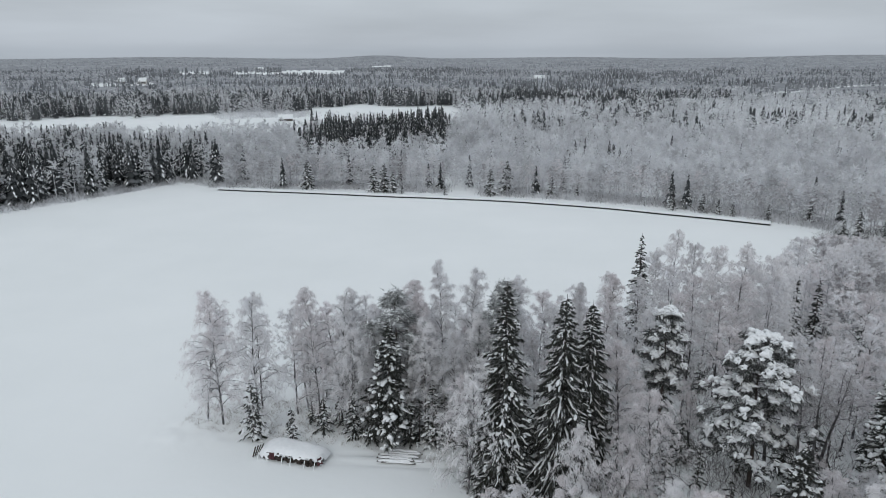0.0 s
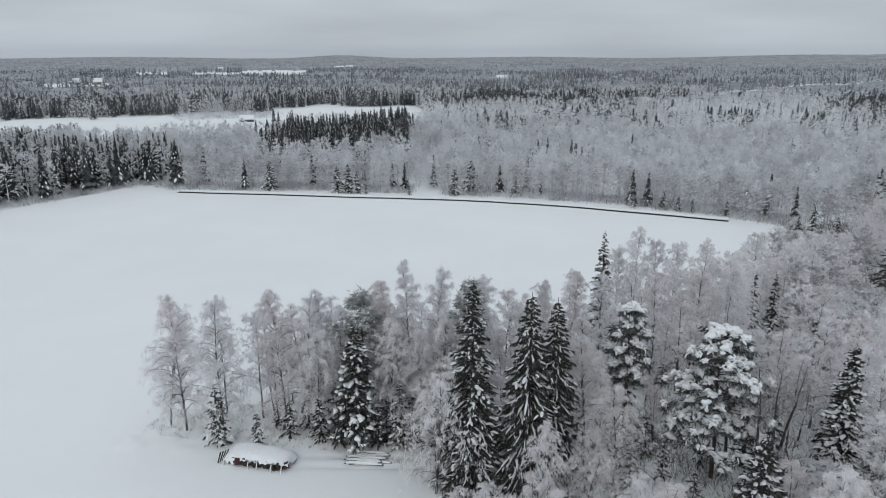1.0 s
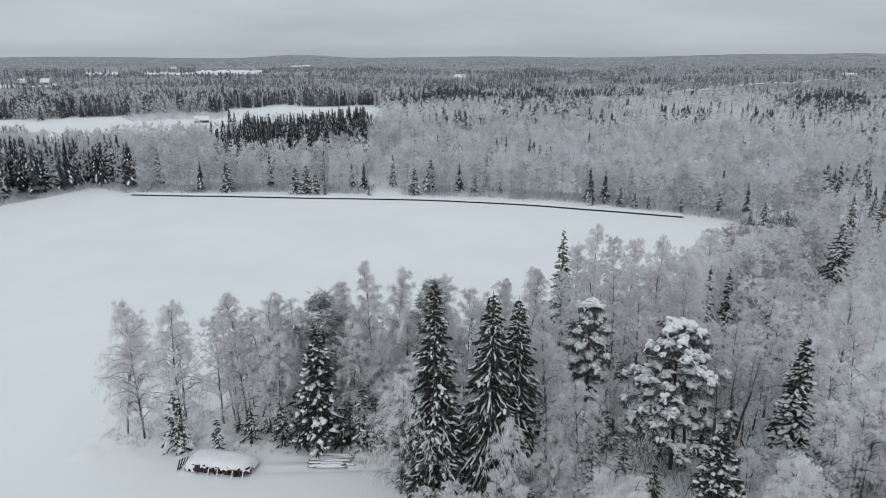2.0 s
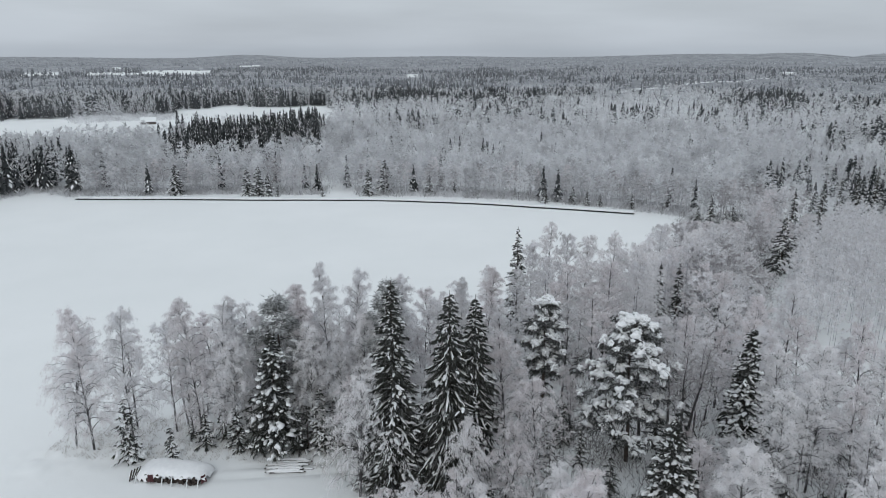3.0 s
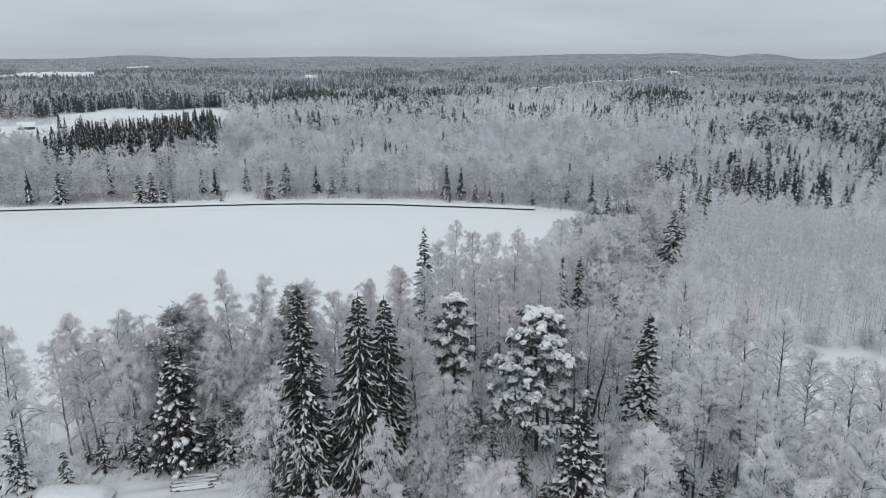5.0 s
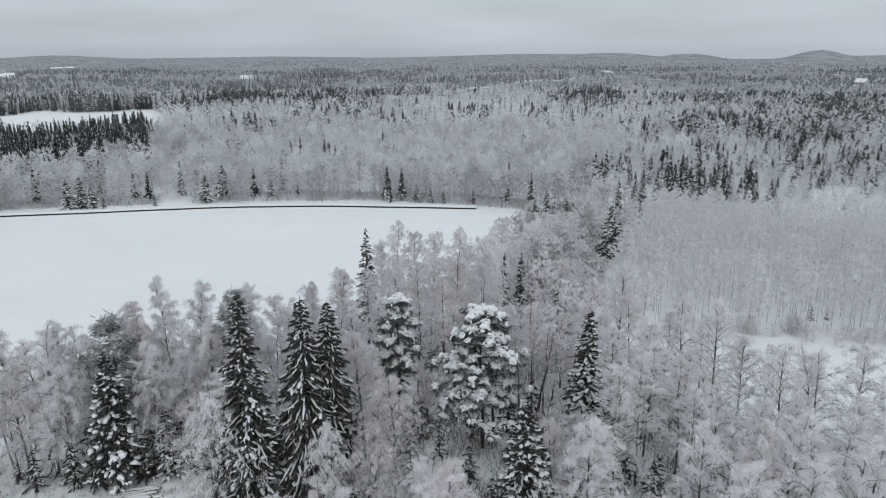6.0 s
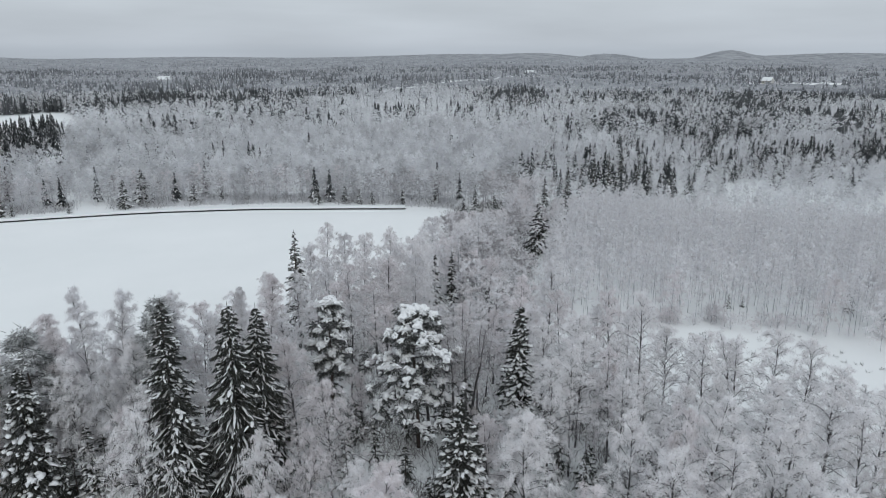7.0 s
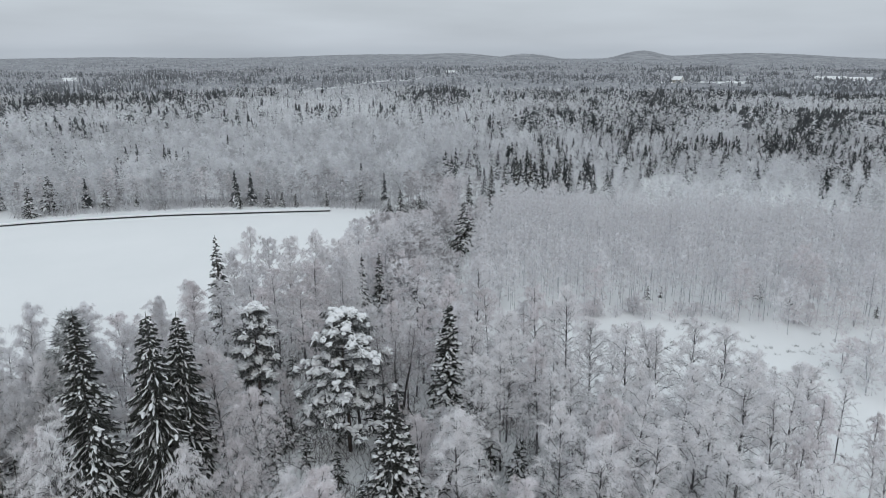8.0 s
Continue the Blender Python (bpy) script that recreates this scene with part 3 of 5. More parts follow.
def conifer_share(az, d):
    x, y = polar(az, d)
    size = np.where(d < 480, 1.0, 2.4)
    n = value_noise(x / (46 * size), y / (46 * size), 21) * 0.55 + value_noise(x / (15 * size), y / (15 * size), 22) * 0.45
    p = 0.035 + 0.45 * np.clip(n - 0.55, 0, 1)
    az = az + 1.2 * (value_noise(x / 12 + 7, y / 12, 23) - 0.5)
    d = d * (1 + 0.2 * (value_noise(x / 40, y / 40, 24) - 0.5))
    p = np.where((az < -18) & (d < 345), np.where(d < 250, 0.62, 0.42) + 0.6 * (n - 0.5), p)
    p = np.where((az > -11.4) & (az < 0.2) & (d > 244) & (d < 345), 0.8, p)
    p = np.where((az > 4) & (az < 22) & (d > 330) & (d < 480), 0.12 + 0.6 * np.clip(n - 0.45, 0, 1), p)
    p = np.where((az > 23.3) & (az < 27.2) & (d > 380) & (d < 430), 0.8, p)
    p = np.where((az > 28) & (az < 36) & (d > 350) & (d < 460), 0.16, p)
    # the mixed wood beyond the young stand, thinning out towards the field
    mixed = np.where(d < 330, np.clip(0.1 + 1.2 * (n - 0.5), 0.01, 0.34), np.clip(0.34 + 2.4 * (n - 0.48), 0.04, 0.75)) * (1 + 0.8 * np.clip((az - 49) / 8, 0, 1))
    reach = np.clip((az - 33) / 11, 0, 1) ** 1.3
    p = np.where(d < 900, p * (1 - reach) + mixed * reach, p)
    p = np.where((az > -17) & (az < 30) & (d < field_edge(az) + 30), p * 0.35, p)
    p = np.where((d >= 480) & ((az <= 37) | (d >= 900)), np.clip(0.5 + 4.0 * (n - 0.47), 0.06, 0.95), p)
    p = np.where((az > 37) & (d < 176 + 1.2 * (az - 37)), 0.01, p)
    p = np.where((az < 4) & (d >= 490) & (d < 650), 0.55, p)
    return np.where(d > 1200, np.clip(0.5 + 4.5 * (n - 0.5), 0.05, 0.97), p)


def pale_tree(rng, n, width):
    """A small frosted crown of n slivers on a thin stem, one unit high."""
    g = Geo()
    z = rng.uniform(0, 1, n) ** 0.85
    a = rng.uniform(0, 6.28, n)
    wide = np.where(z < 0.3, 0.7 + z, np.clip((1.03 - z) / 0.73, 0, 1) ** 0.6) * 0.17 * rng.uniform(0.35, 1, n) ** 0.5
    wide *= 0.75 + 0.5 * value_noise(np.cos(a) * 1.5 + 20, np.sin(a) * 1.5 + z * 3, int(rng.integers(99)))
    base = np.stack([np.cos(a) * wide, np.sin(a) * wide, 0.09 + 0.87 * z], 1)
    d = unit(np.stack([np.cos(a), np.sin(a), 1.4 * z - 0.5], 1) + rng.normal(0, 0.5, (n, 3)))
    spikes(g, base - d * 0.04, base + d * rng.uniform(0.04, 0.085, (n, 1)), width * rng.uniform(0.7, 1.5, n), rng)
    spikes(g, np.array([[0, 0, -0.05]]), np.array([[0, 0, 0.8]]), 0.02, rng)
    return g


def dark_tree(rng, tiers, spokes):
    """A small conifer of drooping boughs round a slim core, one unit high."""
    g = Geo()
    for t in range(tiers):
        z = 0.08 + 0.86 * ((t + rng.uniform(0, 0.9, spokes)) / tiers) ** 0.95
        r = 0.155 * (1 - 0.95 * t / tiers)
        a = np.arange(spokes) * 2 * np.pi / spokes + rng.uniform(0, 6)
        rr = r * rng.uniform(0.65, 1.3, spokes)
        base = np.stack([np.cos(a) * 0.012, np.sin(a) * 0.012, z + 0.55 / tiers + rng.normal(0, 0.01, spokes)], 1)
        tip = np.stack([np.cos(a) * rr, np.sin(a) * rr, z - 0.5 * rr + rng.normal(0, 0.012, spokes)], 1)
        side = np.stack([-np.sin(a), np.cos(a), 0 * a], 1) * (2.9 * r / spokes + 0.003)
        near = base + (tip - base) * 0.6
        g.add(np.stack([base, near - side, tip, near + side], 1), np.arange(4 * spokes).reshape(-1, 4))
        # snow lying on the outer half of some boughs
        lies = rng.uniform(size=spokes) < 0.3
        up = np.array([0, 0, 0.012])
        a1, a2 = base + (tip - base) * rng.uniform(0.35, 0.6, (spokes, 1)) + up, tip + (tip - base) * 0.06 + up * 0.6
        mid1 = (a1 + a2) / 2 + up * 0.6
        if lies.any():
            g.add(np.stack([a1, mid1 - side * 0.4, a2, mid1 + side * 0.4], 1)[lies], np.arange(4 * lies.sum()).reshape(-1, 4), 1)
    g.add([(0.03, 0, 0), (-0.015, 0.026, 0), (-0.015, -0.026, 0), (0, 0, 1.0)], [[0, 1, 3], [1, 2, 3], [2, 0, 3]])
    return g


def cone_tree(rng, tiers, spokes):
    """A distant conifer of jagged tiers, one unit high."""
    g = Geo()
    for t in range(tiers):
        z = 0.06 + 0.88 * (t / tiers) ** 0.92
        r = 0.18 * (1 - 0.88 * t / tiers)
        a = np.arange(spokes) * 2 * np.pi / spokes + rng.uniform(0, 6)
        rr = r * rng.uniform(0.7, 1.25, spokes)
        half = 0.8 * np.pi / spokes
        top = np.tile([0, 0, min(z + 1.15 / tiers, 1.0)], (spokes, 1))
        p = np.stack([np.cos(a - half) * rr, np.sin(a - half) * rr, z + rng.normal(0, 0.014, spokes)], 1)
        q = np.stack([np.cos(a + half) * rr * 0.9, np.sin(a + half) * rr * 0.9, z + rng.normal(0, 0.014, spokes) - 0.02], 1)
        g.add(np.stack([top, p, q], 1), np.arange(3 * spokes).reshape(-1, 3))
        if tiers > 2:  # a snowy side to each tier
            k = int(rng.integers(spokes))
            lift = np.array([0.01 * np.cos(a[k]), 0.01 * np.sin(a[k]), 0.015])
            low = top[k] * 0.45 + (p[k] + q[k]) * 0.275
            g.add(np.stack([low + lift, p[k] * 0.98 + lift, (p[k] + q[k]) / 2 + lift], 0), np.arange(3).reshape(1, 3), 1)
    return g


def far_woods(near, far, count, n_pale, width, tiers, spokes, fat, seed, label, mats, arc=(-37, 74)):
    """A ring of wood between two distances, in one pale and one dark sheet of many small trees."""
    rng = np.random.default_rng(seed)
    pale_kinds = [pale_tree(rng, n_pale, width) for _ in range(7)]
    dark_kinds = [(dark_tree if far < 400 else cone_tree)(rng, tiers, spokes) for _ in range(6)]
    az = rng.uniform(*arc, count)
    d = np.sqrt(rng.uniform(near**2, far**2, count))
    ok = ~cleared(az, d)
    x, y = polar(az, d)
    ok &= ~(inside(BELT, x, y) | inside(YOUNG, x, y))
    az, d, x, y = az[ok], d[ok], x[ok], y[ok]
    low = on_slope(az, d)
    share = np.where(low, 0.03, conifer_share(az, d))
    dark = rng.uniform(size=len(az)) < share
    z = land(x, y)
    stand = value_noise(x / 70, y / 70, 31)
    pale_geo, dark_geo = Geo(), Geo()
    for i in range(len(az)):
        turn = rng.uniform(0, 6.28)
        if dark[i]:
            h = (rng.uniform(11.0, 15.5) if share[i] > 0.5 and d[i] < 345 and az[i] < 20 else rng.uniform(10.0, 14.0) if az[i] < -10 and d[i] < 345 else rng.uniform(8.0, 12.5)) * (0.9 + 0.2 * stand[i]) * (0.98 if az[i] < -18 and d[i] > 250 else 1.0) * (0.85 if share[i] < 0.2 else 1.0) * (1.04 if share[i] > 0.8 else 1.0) * (0.82 if az[i] > 37 else 0.9 if d[i] > 540 else 1.0)
            w = h * fat * rng.uniform(0.8, 1.15) * (1.45 if az[i] > 37 else 1.15 if share[i] < 0.3 else 1.0)
            dark_geo.placed(dark_kinds[i % 6], (w, w, h), turn, (x[i], y[i], z[i]))
        else:
            h = rng.uniform(7.5, 12.5) * (0.8 + 0.4 * stand[i]) * (1.25 if az[i] < -10 and 250 < d[i] < 345 else 1.05 if az[i] < -17 and d[i] < 300 else 0.62 if az[i] > 33 and d[i] < 215 else 0.76 if az[i] > 37 and d[i] < 330 else 1.0)
            h *= 0.62 if low[i] else 1.0
            w = h * fat * rng.uniform(0.9, 1.35) * (1.6 if low[i] else 1.0)
            pale_geo.placed(pale_kinds[i % 7], (w, w, h), turn, (x[i], y[i], z[i]))
    if far < 400:
        stems = Geo()
        q = np.stack([x, y, z], 1)[~dark & (d < field_edge(az) + 12) & (az > 5)]
        spikes(stems, q - [0, 0, 0.2], q + [0, 0, 6.0] + rng.normal(0, 0.3, q.shape) * [1, 1, 0], 0.14, rng, 3)
        tagged(new("far_stems", stems.mesh("far_stems", M_PALE_BARK)), "dark stems of the frosted woodland " + label, "woodland", kind="stuff")
    tagged(new("far_wood", pale_geo.mesh("far_wood", mats[0])), "far woodland of leafless trees white with hoar frost, " + label, "woodland", kind="stuff")
    tagged(new("far_conifers", dark_geo.mesh("far_conifers", mats[1], M_LOAD)), "far dark conifers dusted with snow, " + label, "woodland", kind="stuff")


far_woods(160, 335, 9500, 70, 0.028, 11, 6, 1.0, 101, "along the field's edge", (M_WOOD_PALE, M_WOOD_DARK))
# the conifers of the next two rings have haze put into their colour
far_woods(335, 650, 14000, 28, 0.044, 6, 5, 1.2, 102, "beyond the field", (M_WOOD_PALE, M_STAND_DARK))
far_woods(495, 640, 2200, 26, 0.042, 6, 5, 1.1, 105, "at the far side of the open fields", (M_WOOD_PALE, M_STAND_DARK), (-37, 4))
# from here outward both sheets carry haze in their base colours
far_woods(650, 1500, 17000, 9, 0.085, 3, 3, 1.5, 103, "rolling into the distance, colours greyed by painted haze", (M_MIDDLE_PALE, M_MIDDLE_DARK))
far_woods(1500, 4900, 22000, 5, 0.15, 2, 3, 2.3, 104, "at the horizon, colours greyed by painted haze", (M_HORIZON_PALE, M_HORIZON_DARK))

# thickets between the far trees: one uneven sheet of brushwood tops
ta, td = np.meshgrid(np.arange(-38, 76, 0.4), 560 * 1.0155 ** np.arange(0, 141), indexing="ij")
tx, ty = polar(ta, td)
th = land(tx, ty) + np.where(cleared(ta, td) | cleared(ta, td * 0.94) | on_slope(ta, td) | on_slope(ta, td * 0.94), np.where(on_slope(ta, td), 1.2, -3.0), 2.0 + 4.5 * value_noise(tx / 9, ty / 9, 61) + 3.0 * np.clip(td / 1500 - 1, 0, 1))
th[:, 0] = -2.0
ti, tj = np.meshgrid(np.arange(ta.shape[0] - 1), np.arange(ta.shape[1] - 1), indexing="ij")
tw = ta.shape[1]
thicket = Geo().add(np.stack([tx, ty, th], -1), np.stack([ti * tw + tj, (ti + 1) * tw + tj, (ti + 1) * tw + tj + 1, ti * tw + tj + 1], -1).reshape(-1, 4))
tagged(new("far_thicket", thicket.mesh("far_thicket", M_THICKET, smooth=True)), "frosted brushwood filling the far woodland", "woodland", kind="stuff")


# ---- trees that can be told apart ----
def placed_tree(name, meshes, x, y, scale, turn, label, category, group, lean=0.0):
    """A tree as an Empty at its foot with its parts below it."""
    root = new(name)
    root.empty_display_size = 0.5
    root.matrix_world = pose(x, y, float(land(x, y)), lean, 0, math.degrees(turn)) @ Matrix.Diagonal((scale[0], scale[0], scale[1], 1))
    tagged(root, label, category, group)
    for pname, me in meshes:
        p = part(pname, me, root)
        if pname == "snow_load":
            tagged(p, kind="stuff")
    return root


def birch_meshes(seed, crown_mat, limb=M_BARK, stem=M_BARK, **kw):
    wood, crown = birch(seed, **kw)
    return [("trunk", wood.mesh("trunk", stem, smooth=True)), ("crown", crown.mesh("crown", crown_mat, limb))], (wood, crown)


def spruce_meshes(seed, **kw):
    wood, needles, white = spruce(seed, **kw)
    out = [("trunk", wood.mesh("trunk", M_PINE_BARK, smooth=True)), ("crown", needles.mesh("crown", M_NEEDLE))]
    return out + ([("snow_load", white.mesh("snow_load", M_LOAD, smooth=True))] if white.count else [])


def pine_meshes(seed, needle, **kw):
    wood, needles, white = pine(seed, **kw)
    out = [("trunk", wood.mesh("trunk", M_PINE_BARK, smooth=True)), ("crown", needles.mesh("crown", needle, M_BARK))]
    return out + ([("snow_load", white.mesh("snow_load", M_LOAD, smooth=True))] if white.count else [])


HEROES = []  # az, half-width, distance, lowest elevation that stays in sight


def hero(x, y, wide, lowest):
    HEROES.append((math.degrees(math.atan2(x, y)), math.degrees(wide / math.hypot(x, y)), math.hypot(x, y), lowest))


# spruces: x, y, height, half-width, snow, load, droop
TALL_SPRUCES = [
    (5.6, 57.6, 20.9, 4.0, 0.42, 0.11, 0.62, "tall dark spruce with snow patches on its drooping boughs"),
    (10.7, 57.0, 19.9, 4.9, 0.22, 0.11, 0.8, "tall spruce with long hanging boughs edged in snow"),
    (13.5, 59.2, 18.6, 4.2, 0.2, 0.1, 0.8, "dark spruce with thin snow beside a taller one"),
    (38.2, 53.6, 16.0, 2.3, 0.45, 0.17, 0.3, "slim dark spruce with snowy lower boughs"),
    (25.6, 43.6, 13.5, 3.6, 0.42, 0.16, 0.24, "spruce with broad boughs heavy with snow"),
    (-5.6, 65.9, 13.8, 3.5, 0.3, 0.22, 0.5, "dark spruce with large lumps of snow on its boughs"),
    (26.3, 89.5, 17.0, 2.6, 0.45, 0.16, 0.5, "dark spruce rising above frosted birches at the field"),
]
for k, (x, y, h, r, snow, load, droop, label) in enumerate(TALL_SPRUCES):
    placed_tree("spruce", spruce_meshes(200 + k, h=h, r=r, snow=snow, load=load, droop=droop, sprays=60 if k < 6 else 16, boughs=7 if k < 6 else 5, thin=0.1 if k < 6 else 0.16, reach=(0.55, 0.6, 0.6, 0.5, 0.5, 0.45, 0.5)[k], lumps=(7.0, 6.0, 6.0, 9.0, 7.5, 7.0, 4.0)[k], power=0.55 if k == 3 else 0.75, low=0.13 if k == 5 else 0.06, ridges=(0.3, 0.85, 0.8, 0.4, 0.45, 0.15, 0.2)[k]), x, y, (1, 1), k * 1.3, label, "spruce tree", "tall spruces")
    hero(x, y, r * 0.8, math.degrees(math.atan2(h * (0.04, 0.10, 0.3, 0.3, 0.2, 0.05, 0.4)[k] - EYE, math.hypot(x, y))))

SMALL_SPRUCES = [
    (-20.2, 67.0, 6.9, 1.9, 0.6), (-16.0, 66.4, 4.0, 1.05, 0.5), (-12.9, 68.3, 4.0, 1.4, 0.4), (-1.1, 65.6, 7.6, 1.5, 0.4), (-9.6, 67.0, 5.2, 1.5, 0.3), (-3.4, 65.8, 4.6, 1.3, 0.3),
    (38.5, 43.1, 5.4, 1.2, 0.5), (47.8, 89.6, 11.0, 1.5, 0.4), (50.8, 89.8, 11.0, 1.5, 0.4), (83.5, 112.0, 11.0, 3.1, 0.7), (92.5, 114.8, 11.2, 1.6, 0.3), (91.2, 149.3, 7.6, 1.5, 0.4), (95.3, 146.8, 5.6, 1.3, 0.4), (88.7, 150.8, 4.6, 1.2, 0.4), (105.6, 139.6, 10.2, 1.6, 0.4), (116.3, 143.9, 11.2, 1.8, 0.3),
    (120.8, 144.0, 11.2, 1.7, 0.3), (127.9, 147.2, 12.2, 1.9, 0.3), (134.1, 148.4, 13.2, 2.0, 0.35), (140.0, 149.7, 12.8, 2.0, 0.35), (139.9, 142.9, 13.2, 2.2, 0.35), (145.7, 144.2, 12.0, 1.9, 0.3),
]
for k, (x, y, h, r, snow) in enumerate(SMALL_SPRUCES):
    placed_tree("young_spruce", spruce_meshes(230 + k, h=h, r=r, snow=snow, load=0.17, gap=0.42 if k < 7 else 0.6, boughs=5 if k < 7 else 6, sprays=14 if k < 7 else 10, droop=0.5, thin=0.13 if k < 7 else 0.22, low=0.14 if k == 1 else 0.05), x, y, (1, 1), k * 0.9,
                "young dark spruce dusted with snow at the wood's edge", "spruce tree", "young spruces")
    hero(x, y, r * 0.9, math.degrees(math.atan2(h * (0.05 if k in (9, 10) else 0.25) - EYE, math.hypot(x, y))))

# spruces at the far field edge
edge_kinds = [spruce_meshes(260 + k, h=9.0, r=2.7, gap=0.6, boughs=6, sprays=10, snow=0.22, load=0.3, droop=0.45, thin=0.2) for k in range(3)]
EDGE_SPRUCES = [(13.6, 198.6, 8.2), (18.5, 201.0, 10.2), (-17.2, 203.6, 8.8), (-20.4, 204.0, 8.4), (-14.6, 203.0, 6.6), (-40.5, 208.0, 9.5), (0.6, 199.4, 3.0), (-12.0, 201.5, 3.2),
                (31.0, 197.5, 6.0), (38.0, 196.0, 4.0), (70.0, 174.5, 4.4), (73.0, 173.0, 3.8), (80.0, 168.5, 4.2), (88.0, 164.5, 5.0), (67.0, 177.5, 5.0), (60.0, 180.0, 5.5)]
for k, (x, y, h) in enumerate(EDGE_SPRUCES):
    placed_tree("edge_spruce", edge_kinds[k % 3], x, y, (h / 9, h / 9), k * 1.1, "snow-dusted spruce standing along the ditch", "spruce tree", "spruces along the ditch")

PINES = [
    (29.0, 58.2, 17.0, 4.9, 70, 1.0, 0.3, 0.27, "broad pine heavily loaded with white snow"),
    (23.5, 67.9, 15.7, 2.3, 40, 1.0, 0.24, 0.42, "pine with snow lumps among frosted birches"),
    (-5.3, 69.0, 17.3, 3.2, 40, 0.4, 0.14, 0.42, "tall pine with a frosted grey-green crown"),
    (6.0, 65.4, 19.8, 2.2, 24, 0.4, 0.13, 0.55, "tall frosted pine standing behind a dark spruce"),
]
for k, (x, y, h, r, n, snow, load, bare, label) in enumerate(PINES):
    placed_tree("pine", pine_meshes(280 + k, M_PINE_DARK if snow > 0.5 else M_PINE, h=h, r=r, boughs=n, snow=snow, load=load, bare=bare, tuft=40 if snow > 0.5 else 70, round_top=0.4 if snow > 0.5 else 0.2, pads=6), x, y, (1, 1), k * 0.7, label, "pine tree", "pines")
    hero(x, y, r * 0.8, math.degrees(math.atan2(h * bare - EYE, math.hypot(x, y))))

# birches of the grove that stand out singly: x, y, height, half-width
GROVE = [(-24.4, 69.9, 16.2, 2.9), (-26.4, 70.8, 13.0, 2.4), (-20.2, 68.9, 15.9, 2.8), (-13.6, 70.2, 15.8, 2.7), (-11.3, 70.4, 16.3, 2.8), (-9.2, 72.4, 15.0, 2.2), (-3.0, 71.8, 16.6, 2.0),
         (-0.1, 71.2, 19.0, 1.9), (2.9, 70.6, 18.0, 2.2), (-1.6, 69.4, 15.6, 1.9), (7.8, 69.0, 17.2, 1.9), (15.9, 77.9, 14.2, 1.0), (19.5, 79.1, 15.0, 1.7), (1.2, 66.4, 13.0, 2.2), (-7.5, 70.5, 14.0, 2.0), (-1.9, 67.4, 14.0, 2.2), (3.2, 67.2, 15.0, 2.2), (-9.8, 69.0, 12.5, 2.2)]
for k, (x, y, h, r) in enumerate(GROVE):
    meshes, _ = birch_meshes(300 + k, M_FROST_THICK if k > 14 else M_FROST if k % 3 else M_FROST_ROSE, h=h, r=r, limbs=52, subs=9, twigs=34, sides=1, thin=0.032, droop=0.85 if k in (2, 3) else 0.65, stems=2 if k in (1, 4) else 1, low=0.13, trunk_r=0.0068)
    placed_tree("birch", meshes, x, y, (1, 1), k * 2.1, "tall leafless birch white with hoar frost", "birch tree", "birches of the grove")

BACK = [(31.0, 89.8, 17.4, 2.6), (33.0, 88.6, 16.2, 2.4), (35.9, 88.0, 15.9, 2.8), (38.7, 86.8, 16.8, 2.6), (42.4, 86.0, 15.0, 2.6), (28.4, 90.0, 14.6, 2.4), (22.8, 92.2, 11.0, 1.7), (19.2, 93.0, 8.6, 1.1),
        (46.5, 92.0, 13.4, 2.5), (53.7, 101.7, 13.4, 2.6), (57.6, 99.2, 12.6, 2.6), (50.0, 97.5, 12.4, 2.5), (40.6, 87.6, 13.6, 2.5), (29.6, 86.6, 13.6, 2.6), (34.2, 85.4, 13.4, 2.7), (37.4, 84.0, 13.4, 2.6),
        (44.6, 88.6, 12.6, 2.5), (25.2, 85.4, 12.4, 2.4), (47.6, 95.4, 11.8, 2.4), (61.5, 103.5, 12.2, 2.5), (57.0, 106.0, 12.0, 2.4), (41.0, 82.8, 13.6, 2.5)]
back_kinds = [birch_meshes(350 + k, M_FROST if k % 3 == 1 else M_FROST_THICK, M_PALE_BARK, h=13.0, r=2.5, limbs=38, subs=7, twigs=28, thin=0.062, droop=0.5, low=0.12, trunk_r=0.006)[0] for k in range(4)]
for k, (x, y, h, r) in enumerate(BACK):
    placed_tree("field_birch", back_kinds[k % 4], x, y, (r / 2.5, h / 13), k * 1.9, "frosted birch rising over the snowy field behind it", "birch tree", "birches before the field's corner")

NEAR = [(2.3, 57.2, 13.6, 2.9, 0.9), (11.6, 51.8, 10.2, 1.9, 1.3), (17.9, 53.8, 12.6, 3.4, 0.75), (14.0, 50.0, 9.6, 2.4, 0.8), (36.3, 46.0, 14.0, 2.7, 0.5), (52.9, 47.9, 13.0, 2.6, 0.3), (55.2, 40.3, 14.0, 2.8, 0.3),
        (57.0, 32.4, 14.2, 2.9, 0.3), (63.1, 29.7, 12.0, 2.6, 0.3), (50.7, 34.3, 13.0, 2.6, 0.3), (43.5, 50.5, 13.0, 2.8, 0.5), (46.5, 40.0, 11.0, 2.4, 0.4)]
for k, (x, y, h, r, droop) in enumerate(NEAR):
    meshes, _ = birch_meshes(330 + k, M_FROST_ROSE if k in (2, 3) else M_FROST_THICK, h=h, r=r, limbs=46, subs=7, twigs=36 if droop > 0.6 else 28, sides=1, thin=0.042, droop=droop, low=0.12 if droop > 0.6 else 0.26, stems=1 if k % 3 else 2)
    placed_tree("frosted_birch", meshes, x, y, (1, 1), k * 1.7, "leafless birch with fine drooping twigs under thick frost" if droop > 0.6 else "leafless birch with a spreading crown under hoar frost", "birch tree", "spreading birches of the wood")
    if k in (1, 2):
        hero(x, y, r * 0.7, math.degrees(math.atan2(h * 0.4 - EYE, math.hypot(x, y))))


